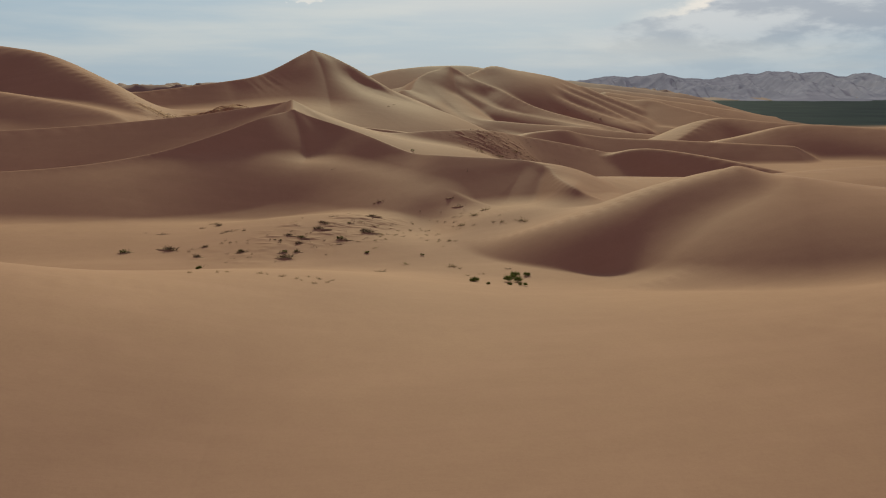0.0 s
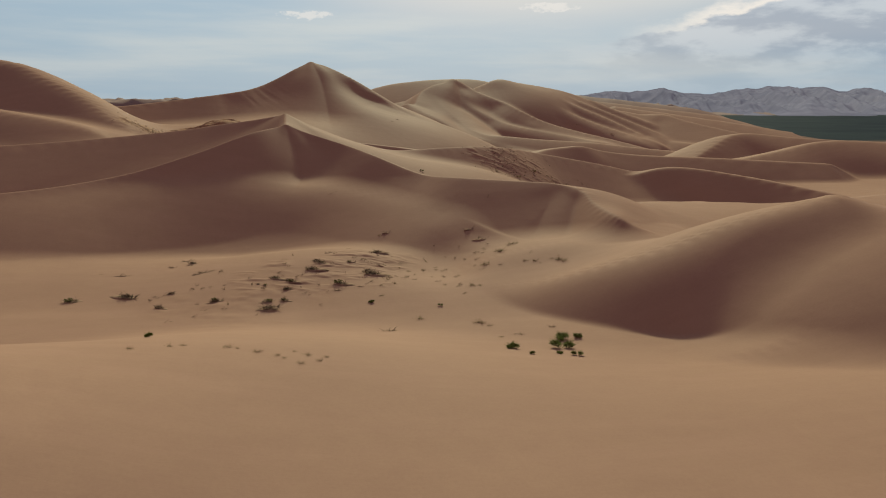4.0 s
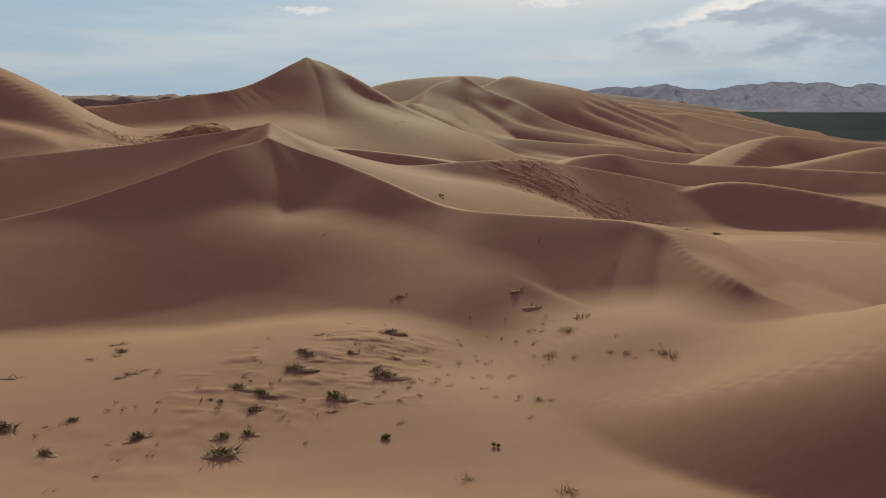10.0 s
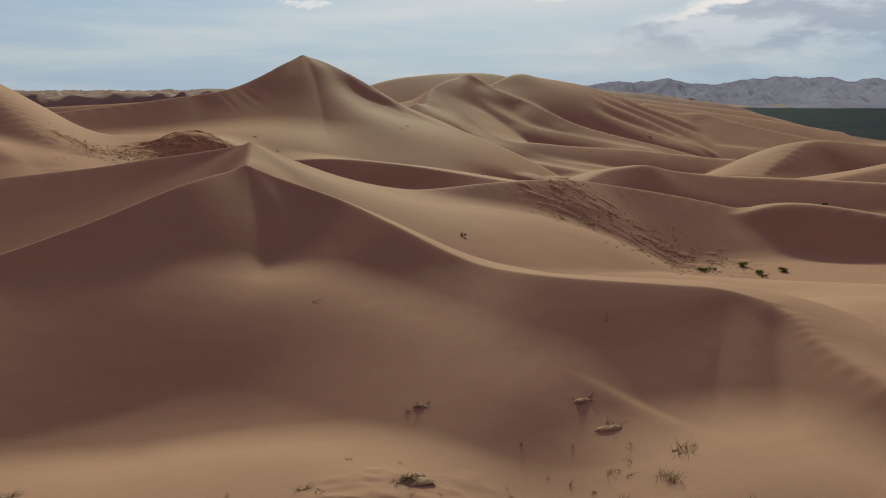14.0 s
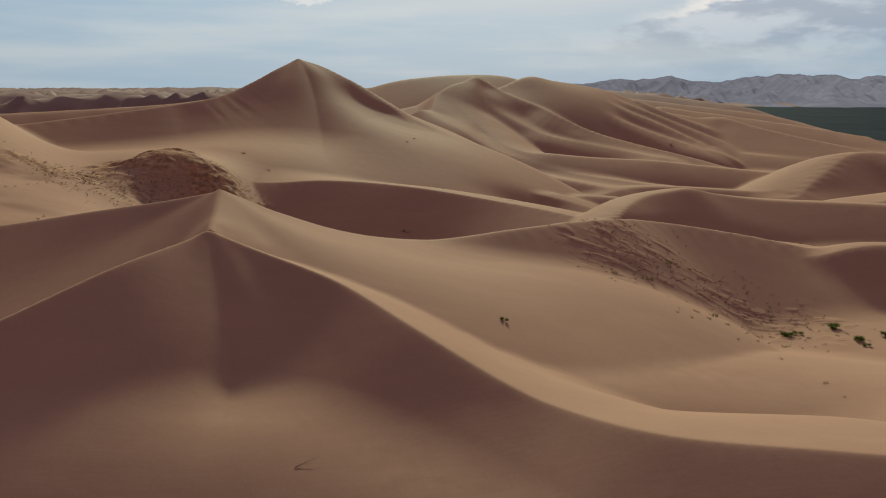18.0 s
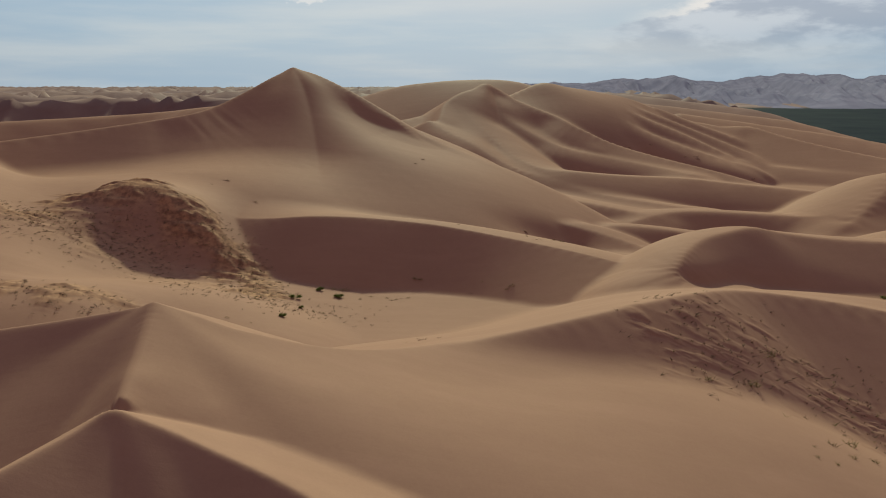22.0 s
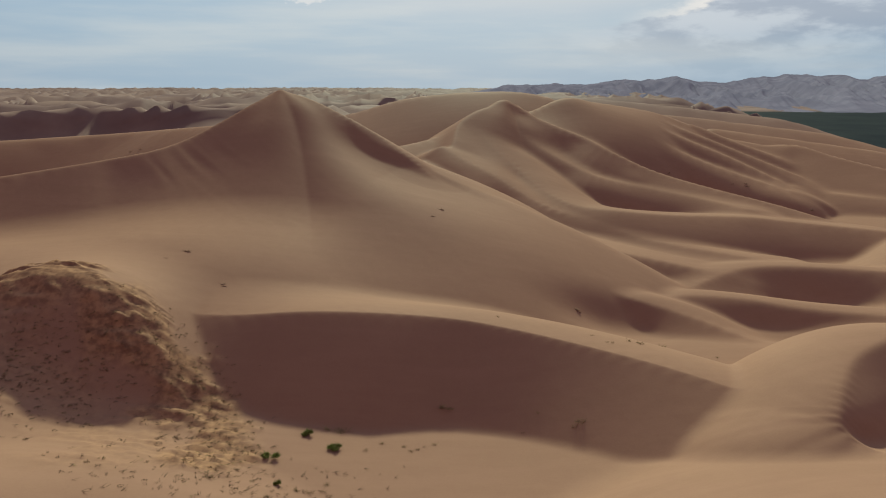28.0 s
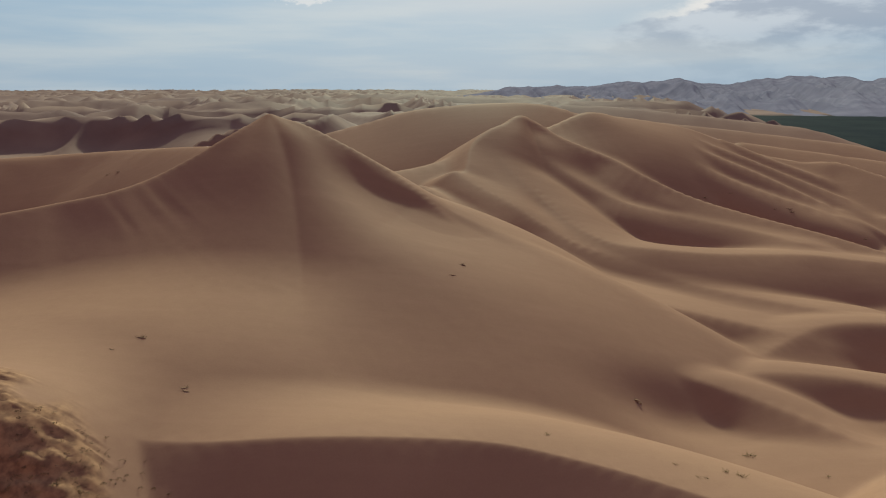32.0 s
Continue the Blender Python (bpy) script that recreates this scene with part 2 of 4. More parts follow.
# Each dune: its crest from end to end (x, y, z, and the steepness of the side to the right of that way and of the side to the left),
# how round the crest is on either side, how wide the two sides are, and how softly the foot merges.
DUNES = [
    # the swell in front of the first hollow
    ([(-90, 40, 12, .26, .24), (-45, 46, 9.2, .25, .26), (-22, 49, 6.4, .23, .28), (-13, 52, 4.5, .21, .26), (-8, 54, 3.5, .2, .22), (-3, 54, 2.8, .2, .16), (3, 51.5, 2.2, .19, .12), (10, 48, 1.8, .19, .1),
      (20, 46, 2.1, .2, .1), (30, 45, 3, .22, .1), (50, 42, 5.5, .24, .1), (90, 38, 8, .26, .1)], 16, 13, 45, 24, 2.5),
    # dune with a dark slip face in the elbow of its crest
    ([(2, 84, -2.2, .14, .1), (8, 81, -0.9, .5, .1), (13, 78.5, 0.5, .64, .1), (18, 76.2, 2.4, .74, .1), (24.5, 74.3, 4.8, .76, .18), (31, 73.8, 7.2, .86, .27), (37.4, 72.9, 9, .94, .3)], 4.5, 3, 60, 24, 0.25),
    ([(42, 70.5, 8.3, .24, .16), (50, 67, 7.4, .2, .14), (70, 63, 6, .2, .14), (110, 60, 6, .2, .14)], 4, 3, 24, 22, 2),
    ([(38, 72.8, 8.9, .5, .2), (37.4, 69.4, 7.2, .46, .22), (35.6, 66, 5.3, .4, .22), (32, 63, 3.4, .32, .22), (27.5, 61.2, 1.7, .22, .18), (22.5, 60.4, 0.5, .14, .12), (17, 59, -0.4, .08, .1)], 1, 5, 40, 34, 0.3),
    # lit flat behind it
    ([(32, 101.6, 4.2, .05, .24), (38, 105.3, 3.6, .02, .24), (46, 103.2, 3.7, .02, .24), (53, 101.2, 3.9, .02, .24), (80, 104, 5, .02, .24), (120, 105, 6, .02, .24)], 2, 2, 26, 22, 1.5),
    # first long dune across the way
    ([(-110, 90, 6.5, .5, .3), (-60, 95, 6.2, .5, .3), (-40, 100, 6.3, .54, .4), (-29, 106, 7.4, .6, .46), (-21, 110.5, 9.6, .66, .5), (-15, 115.3, 11.8, .68, .52), (-11.7, 119, 12.55, .68, .54), (-10.7, 120, 12.9, .68, .54),
      (-9.7, 120, 12.5, .67, .53), (-7.6, 119.5, 11.7, .66, .5), (-2.7, 117, 10.3, .62, .44), (1.6, 111.9, 9.1, .56, .36), (5.4, 108, 7.8, .5, .28), (8, 105.8, 7.2, .48, .2), (12, 102.8, 7.2, .5, .16), (18.8, 101.4, 6.9, .48, .12),
      (22.4, 100.6, 6.7, .5, .12), (24.7, 98.6, 6.3, .64, .12)], 0.15, 0.15, 60, 14, 0.2),
    ([(23.6, 99.8, 6.3, .62, .12), (25, 97.4, 6.1, .8, .12), (25.1, 94, 5.4, .85, .16), (25.7, 88.6, 4.9, .8, .18), (27, 86.8, 4.1, .5, .18), (29.2, 85.6, 3.2, .2, .14)], 0.3, 0.6, 40, 20, 0.35),
    # the broad shoulder under its peak
    ([(-70, 93, 3.7, .5, .2), (-40, 99, 4.4, .55, .3), (-29, 104, 5.2, .56, .3), (-22.8, 106.6, 5.65, .57, .3), (-15.5, 108.6, 6, .58, .3), (-8, 108.8, 5.8, .57, .3), (-2, 106.6, 5.25, .55, .3), (4, 101.5, 4.1, .5, .3), (9, 97, 3.25, .46, .2)], 4, 4, 60, 10, 2),
    ([(-10.9, 121.6, 12.7, 1.2, 1.2), (-11.1, 123, 12.9, .42, .8), (-11.35, 125, 13.15, .34, .75), (-11.8, 129, 14.1, .32, .75)], 0.1, 0.1, 40, 30, 0.1),
    ([(-6, 122, 9.2, .1, .24), (7.6, 118, 5, .1, .2), (18, 120, 3, .1, .2), (30, 119, 1.4, .1, .2), (46, 112, 2.4, .1, .24)], 4, 4, 14, 24, 2),
    ([(-50, 86, 2, .1, .1), (-23, 88.4, 0.6, .1, .1), (-13.5, 87.4, 1.1, .1, .1), (-8, 88.2, 1.5, .1, .1), (-2.5, 88.6, 1.7, .12, .1), (1.8, 88.2, 1.5, .14, .2), (3.8, 85, 0.5, .14, .2)], 4, 4, 22, 14, 1.2),
    ([(6.5, 85, 0.2, .2, .08), (11, 86, 1.2, .28, .08), (15, 86.6, 2, .32, .08), (19.5, 86.4, 2.7, .34, .08), (23.5, 84.6, 3, .34, .1), (27, 82, 3.2, .3, .1)], 7, 6, 30, 18, 1.6),
    # second crest and the long arm that swings away to the other side
    ([(-90, 124, 8, .56, .42), (-50, 128, 9.8, .5, .4), (-30, 129.5, 11.4, .52, .44), (-21, 129.5, 12.6, .56, .48), (-16.5, 129.4, 13.2, .58, .5), (-12.7, 129.1, 13.85, .56, .5), (-11.8, 129, 14.1, .36, .5), (-10.8, 129.2, 13.6, .27, .5), (-7.7, 129.8, 12.2, .24, .48),
      (-3.3, 131.8, 10.3, .19, .46), (1.7, 136, 8.4, .19, .4), (5.5, 140.5, 6.8, .2, .36)], 0.15, 0.15, 50, 40, 0.25),
    ([(-1, 134, 8.6, .12, .4), (3, 137, 8, .22, .38), (7.8, 139.6, 7.8, .44, .34), (14, 142, 8, .58, .34), (24.3, 147.6, 7.6, .6, .3), (33, 153, 6.0, .58, .25), (45, 154, 3.8, .5, .16), (58, 153, 1, .4, .16)], 0.3, 0.3, 40, 40, 1),
    # rough shoulder and the dark dune across the second hollow
    ([(-66, 196, 6, .24, .05), (-52, 194, 6.4, .3, .05), (-45.4, 193.5, 7.6, .36, .05), (-40.7, 194, 9.4, .44, .05), (-35.6, 195, 11, .52, .06), (-29, 193, 9.8, .52, .2), (-24.8, 189.5, 6.4, .5, .4), (-22.2, 186.5, 3.6, .48, .5),
      (-20.7, 183.5, 1, .4, .5), (-19.7, 180, -1.8, .3, .4)], 1, 3, 34, 40, 1),
    ([(-46, 200, 0.4, .4, .08), (-34, 198, 2.4, .42, .08), (-24, 195.6, 4.4, .5, .08), (-13, 193.8, 5.9, .6, .08), (-4, 193.8, 5.7, .6, .08), (5.6, 194, 4.6, .6, .06), (12, 192.3, 3.8, .58, .06), (18.7, 189.4, 2.9, .54, .06),
      (26.5, 184.5, 2, .42, .06), (34, 178, 1, .32, .06), (40, 170, 0.5, .24, .06)], 0.25, 3, 40, 16, 0.35),
    ([(-46, 160, 6.2, .2, .1), (-36, 161.5, 5.8, .2, .1), (-31, 162, 5.2, .22, .1), (-26, 162.5, 3.6, .22, .1), (-20, 159, 1.4, .2, .1)], 4, 4, 22, 20, 3),
    # high dune at the side, with a slip face cut into it
    ([(-200, 250, 33, .5, .3), (-140, 235, 30, .5, .3), (-95, 215, 26, .52, .34), (-79, 204, 21.5, .54, .4), (-67, 194, 17, .5, .42), (-58, 186, 12.5, .4, .4), (-50, 180, 8, .3, .3)], 2, 4, 50, 30, 3),
    ([(-90, 182, 15.5, .5, .16), (-70, 175, 12.8, .48, .16), (-57.5, 170, 10.6, .4, .16), (-50, 168, 7.4, .3, .16)], 1.5, 5, 40, 20, 2.5),
    # the great dune and the swell at its foot
    ([(-130, 214, 8, .46, .4), (-85, 224, 12.4, .5, .4), (-62, 231, 15, .52, .44), (-48.3, 235, 16.8, .56, .5), (-43.5, 237, 17.5, .58, .52), (-37.6, 239, 18.5, .56, .54), (-33, 242.5, 20, .44, .56), (-28, 246.5, 22.6, .37, .58),
      (-24, 250, 25, .32, .58), (-20.3, 254.5, 27.1, .31, .56), (-19, 256, 27.9, .3, .56), (-17.4, 255.7, 27.4, .29, .52), (-13, 254.6, 26, .28, .5), (-6.4, 252, 22.8, .34, .5), (-1, 249.8, 19.6, .48, .5), (4.1, 247.3, 16, .64, .5)], 0.35, 0.6, 90, 40, 2),
    ([(-6.4, 252, 22.6, .42, .46), (-1, 249.6, 19.6, .45, .4), (4.1, 246.8, 16.4, .47, .34), (8, 243.6, 13, .48, .28), (12, 241.2, 9.8, .52, .22), (17, 240.2, 6.8, .54, .16), (23, 240.4, 4.2, .55, .12),
      (31, 240, 2.1, .55, .1), (40, 237.5, 0.4, .54, .1), (50, 233.5, -1.2, .5, .1), (60, 230, -3, .4, .1)], 1.4, 3, 60, 30, 0.6),
    ([(-90, 196, 9, .16, .14), (-62, 206, 9.4, .16, .14), (-44, 211, 9.6, .16, .12), (-28, 217, 10.4, .15, .1), (-15, 221, 9.4, .15, .1), (0, 225, 6.8, .2, .1), (9, 227, 3.6, .22, .1), (20, 230, -0.8, .22, .1)], 8, 8, 34, 26, 4),
    ([(-10, 268, 18, .3, .3), (-2, 264, 15.6, .34, .28), (6, 261, 11.6, .36, .26), (14, 259.5, 6.8, .36, .24), (22, 258, 2.6, .36, .2), (31, 255, -1.2, .3, .16), (42, 250.5, -4, .3, .12)], 5, 5, 24, 24, 2.5),
    # the peak behind and the ribs that run down from it
    ([(-15, 296, 12, .28, .38), (5, 300, 13.6, .28, .38), (20, 307, 16.5, .29, .4)], 2, 2, 40, 30, 2.5),
    ([(14, 284, 10.6, .24, .4), (17.3, 294, 14.4, .22, .46), (20.2, 306, 18.4, .29, .5), (25.6, 314, 21.4, .34, .5), (30.8, 319, 22.8, .34, .5), (35.6, 324, 24.5, .34, .52), (40.6, 322, 21.9, .35, .54), (44.3, 318, 19.3, .35, .52),
      (54.1, 310, 15.1, .37, .42), (59.1, 303, 12.1, .35, .42), (69.4, 296, 7.1, .34, .42), (80.7, 290, 3.7, .29, .42), (96.2, 281, -0.1, .22, .4), (105, 271, -2.6, .22, .36), (116, 264, -5, .22, .3)], 0.4, 0.5, 26, 30, 1),
    ([(32, 317, 19.5, .28, .2), (37.5, 308, 15.2, .28, .14), (43, 301, 11.6, .32, .13), (48.2, 295, 8.6, .37, .12), (53.4, 290, 6.4, .37, .12), (65.7, 287, 3.7, .37, .1), (76.6, 282, 1.8, .34, .1), (84, 275, .4, .24, .1)], 1, 2.5, 16, 20, 1.1),
    ([(44.3, 317, 18.4, .32, .2), (48.8, 311, 15, .37, .16), (52.9, 305, 11.9, .39, .14), (58.2, 299.5, 9, .37, .12), (64, 295.5, 6.9, .29, .1)], 0.7, 2, 12, 14, 0.8),
    ([(24, 306, 17, .21, .14), (28, 295, 12.9, .22, .13), (32.5, 283, 8.5, .26, .12), (36, 273, 5.4, .32, .12), (41, 265.5, 3.6, .37, .12), (48.6, 261.5, 3.1, .4, .1), (59.8, 261, 2.1, .41, .09), (78.8, 264, .7, .41, .08), (89.5, 263, -0.5, .41, .08),
      (110, 260, -2.4, .4, .08)], 1, 3, 22, 24, 1.1),
    ([(14.3, 290, 14.2, .22, .18), (18.5, 284, 11.8, .28, .15), (24.6, 277, 8.9, .32, .13), (29.1, 271, 6.2, .37, .13), (33.6, 266, 3.9, .37, .12), (42.5, 259, .9, .34, .1), (50.4, 252, -0.7, .29, .1), (62.3, 245, -2.1, .28, .1), (75, 240, -3.4, .28, .1)],
     1.2, 3, 18, 20, 1.1),
    ([(6, 282, 12.4, .29, .2), (12, 274, 9, .32, .16), (18, 266, 6, .34, .14), (24, 260, 3.4, .32, .12), (32, 255, .9, .28, .1), (44, 249.5, -1.6, .24, .1)], 1.5, 3, 14, 18, 1.1),
    ([(-40, 394, 10, .29, .3), (-10, 392, 18, .3, .3), (12, 390, 23.6, .32, .3), (38, 387, 25.8, .32, .3), (58, 385, 25, .32, .3), (85, 378, 17, .32, .3), (120, 374, 8, .32, .3)], 1.5, 2, 60, 40, 2),
    # the second peak and its long skyline
    ([(36, 338, 17.5, .32, .4), (46, 336, 20.6, .34, .46), (57, 337, 24.6, .28, .46), (66.8, 340, 23.2, .27, .4), (79.3, 345, 21.5, .27, .36), (92.5, 350, 19.2, .28, .36), (104, 350, 15.4, .3, .38), (114.6, 348, 11.6, .34, .36),
      (128, 345, 8.9, .34, .3), (138, 342, 8.9, .34, .4), (145, 333, 6.2, .32, .4), (158, 322, 2.6, .29, .4), (180, 312, -2, .24, .3)], 0.5, 1, 44, 40, 1.6),
    ([(60, 333, 21.4, .34, .2), (70, 325, 16.4, .37, .16), (82, 318, 11.4, .35, .14), (96, 312, 5.6, .29, .1), (112, 304, 0, .24, .1)], 1.2, 3, 16, 20, 1.2),
    ([(72, 341, 21.5, .4, .14), (80, 333, 17.6, .44, .12), (90, 326, 13.2, .42, .1), (102, 320, 8, .34, .1), (118, 312, 0, .24, .1)], 0.8, 3, 16, 16, 0.8),
    ([(84, 343, 19.4, .4, .14), (93, 337, 15.6, .44, .12), (104, 331, 11.2, .4, .1), (116, 326, 6, .32, .1), (132, 318, -1, .22, .1)], 0.8, 3, 16, 16, 0.8),
    ([(104, 349, 15.6, .4, .14), (112, 341, 11.6, .42, .1), (124, 335, 7, .34, .1), (140, 329, 1, .22, .1)], 0.6, 2.5, 14, 14, 0.7),
    ([(88, 344, 15.6, .29, .2), (98, 334, 10, .34, .14), (108, 327, 6, .34, .12), (118, 321, 3, .34, .1), (126, 312.5, -1.4, .32, .08), (134, 308, -2.4, .32, .08), (152, 303, -4, .29, .08), (180, 296, -6, .24, .08)], 0.8, 3, 24, 20, 1),
    ([(126, 377, 12.2, .29, .3), (165, 372, 7, .29, .3), (215, 362, 0, .29, .3)], 1.2, 2, 40, 40, 2.5),
    ([(90, 440, 19, .29, .25), (145, 438, 13.4, .29, .25), (200, 428, 7, .29, .25), (260, 415, 0, .29, .25)], 3, 4, 50, 50, 3),
    ([(100, 525, 21, .27, .25), (137, 517, 19.2, .27, .25), (220, 500, 10, .27, .25), (300, 480, -1, .27, .25)], 4, 4, 70, 60, 3),
    # low dunes beside the second hollow
    ([(46, 164, -2.4, .3, .1), (40, 166.5, -0.2, .4, .2), (34.4, 170.2, 2.4, .56, .24), (36.4, 174, 3.9, .6, .2), (41, 179, 4.7, .62, .16), (46, 182, 5, .62, .13), (51, 184, 5.1, .6, .12), (57, 185.5, 3.8, .52, .12), (66, 185, 2.8, .5, .09), (82, 183, 2.2, .5, .09),
      (110, 178, 1, .5, .09)], 0.25, 2, 30, 16, 0.7),
    ([(46, 152, -0.5, .56, .12), (52, 151.5, 2, .6, .12), (60, 150.5, 3.3, .6, .12), (72, 146, 1.8, .6, .12), (84, 137, -0.5, .56, .12)], 0.5, 2, 30, 14, 1),
    ([(94, 200, -1, .42, .12), (108, 197, 2.4, .42, .12), (123, 194, 5.5, .42, .12), (150, 185, 4.2, .42, .12), (190, 172, 3, .42, .12)], 1, 3, 30, 24, 1.5),
    ([(97, 226, -3.5, .42, .12), (108, 233, 1.2, .42, .12), (121.5, 240, 5, .42, .12), (140, 233, 3.7, .42, .12), (180, 222, 2, .42, .12)], 1, 3, 30, 24, 1.5),
    ([(15, 209, -1.8, .3, .06), (21.5, 214, -0.9, .46, .06), (26.7, 215.3, 0, .56, .06), (31.5, 214.4, 0.2, .58, .06), (36, 211.5, -0.2, .5, .06), (42, 207, -1.6, .4, .06), (52, 200, -4, .2, .06)], 0.6, 3, 20, 14, 0.6),
    ([(32, 219, -3, .2, .06), (38, 217.5, -1.8, .34, .06), (44, 217, -1.2, .44, .06), (52.6, 216.3, -1.8, .46, .06), (60, 214.5, -2.6, .46, .06), (75, 210, -3.5, .46, .06)], 0.8, 3, 20, 14, 0.8),
    ([(48, 226, -3, .36, .08), (55, 230, -1.9, .44, .08), (63, 234, -1.9, .46, .08), (74, 234.8, -2.4, .46, .08), (95, 231, -3.4, .46, .08), (120, 226, -4, .46, .08)], 0.6, 3, 24, 14, 0.9),
    # a long dune behind the great one
    ([(-190, 325, 9, .5, .3), (-90, 342, 13.7, .5, .3), (-55, 322, 17, .5, .3), (-39, 304, 18.8, .6, .3), (-28, 285, 20, .6, .3)], 1.5, 3, 50, 40, 3),
]


def one_dune(x, y, crest, round_r, round_l, wide_r, wide_l):
    """The height of one dune, as sand would lie on either side of its crest."""
    line = smooth_line(crest, 5 if round_r > 0.2 else 9).astype(np.float32)
    x, y = x.astype(np.float32), y.astype(np.float32)
    near = np.full(x.shape, 1e9, np.float32)
    legs = []
    for k, (a, b) in enumerate(zip(line, line[1:])):
        dx, dy = b[0] - a[0], b[1] - a[1]
        px, py = x - a[0], y - a[1]
        s = np.clip((px * dx + py * dy) / (dx * dx + dy * dy), 0, 1)
        px -= s * dx
        py -= s * dy
        d = np.sqrt(px * px + py * py)
        np.minimum(near, d, out=near)
        legs.append((k, a, b - a, s, d))
    total, share = np.zeros(x.shape, np.float32), np.zeros(x.shape, np.float32)
    reach = 2.7 * near + 0.4
    for k, a, step, s, d in legs:
        i = np.nonzero(d < 0.05 + near * 0.35 + reach)[0]
        if not len(i):
            continue
        s, d, n, px, py = s[i], d[i], near[i], x[i] - a[0], y[i] - a[1]
        pull = np.exp(-(d - n) / (0.05 + 0.34 * n))
        turn = np.clip((step[0] * py - step[1] * px) / math.hypot(step[0], step[1]) / np.maximum(d, 1e-3), -1, 1)
        w = np.clip(turn * 6, -1, 1)
        tip = 0
        if k in (0, len(line) - 2):
            tip = np.sqrt(1 - turn * turn) * (((s <= 0) & (k == 0)) | ((s >= 1) & (k == len(line) - 2)))
            w = np.where(tip > 0, turn, w)
        w = 0.5 + 0.5 * w
        w = w * w * (3 - 2 * w)
        r, wide = round_r + (round_l - round_r) * w, wide_r + (wide_l - wide_r) * w
        right = a[3] + s * step[3]
        d = n + 0.35 * (d - n)
        drop = (right + (a[4] + s * step[4] - right) * w + 0.3 * tip) * (np.sqrt(d * d + r * r) - r)
        total[i] += pull * (a[2] + s * step[2] - drop - 6 * (d / wide) ** 3)
        share[i] += pull
    return total / share


# Ground roughened by scrub: the line that it follows, its half-width and the height of the clods.
ROUGH = [
    ([(-43, 194), (-38, 194.5), (-34, 194.5), (-29, 192), (-24, 188.5), (-20, 184.5), (-16.5, 180), (-15, 175)], 3.8, 0.32),
    ([(-44, 187), (-36, 186), (-28, 182), (-23, 176)], 5, 0.14),
    ([(22, 141.5), (27, 144.5), (33, 143), (38, 140.5), (44, 140)], 4.5, 0.1),
    ([(-38, 161), (-31, 161.5), (-26, 162), (-21, 159)], 3, 0.24),
    ([(-53, 187), (-47, 186.5), (-42, 189.5)], 3, 0.25),
    ([(-11, 77), (-5, 82), (0, 85)], 5, 0.08),
]


def rough_cover(x, y):
    """How rough the ground is, and how high its clods stand."""
    cover, clods = np.zeros_like(x), np.zeros_like(x)
    for line, wide, tall in ROUGH:
        m = (np.abs(x - np.mean([p[0] for p in line])) < 45) & (np.abs(y - np.mean([p[1] for p in line])) < 45)
        if not m.any():
            continue
        px, py, near = x[m], y[m], np.full(m.sum(), 1e9)
        for (ax, ay), (bx, by) in zip(line, line[1:]):
            dx, dy = bx - ax, by - ay
            s = np.clip(((px - ax) * dx + (py - ay) * dy) / (dx * dx + dy * dy), 0, 1)
            near = np.minimum(near, np.hypot(px - ax - s * dx, py - ay - s * dy))
        near = near + wide * 0.6 * vnoise(px / 2.6, py / 2.6, 61)
        c = 1 - ramp(near, 0.25 * wide, 1.15 * wide)
        lump = np.maximum(fbm(px / 1.9 + 0.4 * py, py / 0.7, 71, 4), -0.2)
        cover[m] = np.maximum(cover[m], c * ramp(tall, 0.0, 0.4))
        clods[m] = np.maximum(clods[m], c * tall * (0.45 + lump))
    return cover, clods


def far_dunes(x, y):
    """The sea of dunes towards the horizon."""
    wx, wy = x + 40 * fbm(x / 170, y / 170, 5, 2), y + 40 * fbm(x / 150, y / 150, 9, 2)
    a = 1 - np.abs(vnoise(wx / 150, wy / 95, 21))
    b = 1 - np.abs(vnoise(wx / 60 + 5, wy / 42, 33))
    return 19 * a ** 2.2 + 7.5 * b ** 2 * (1 - 0.85 * ramp(x, 60, 180) * ramp(y, 380, 520)) - 9


# Hollows that the wind has scooped: centre, half-widths and depth.
BOWLS = [(29, 208.5, 7.5, 4.2, 1.6), (55, 207.5, 10, 5.5, 2.0), (69, 226, 12, 5.5, 2.0), (8, 87, 3.5, 6, 0.7)]


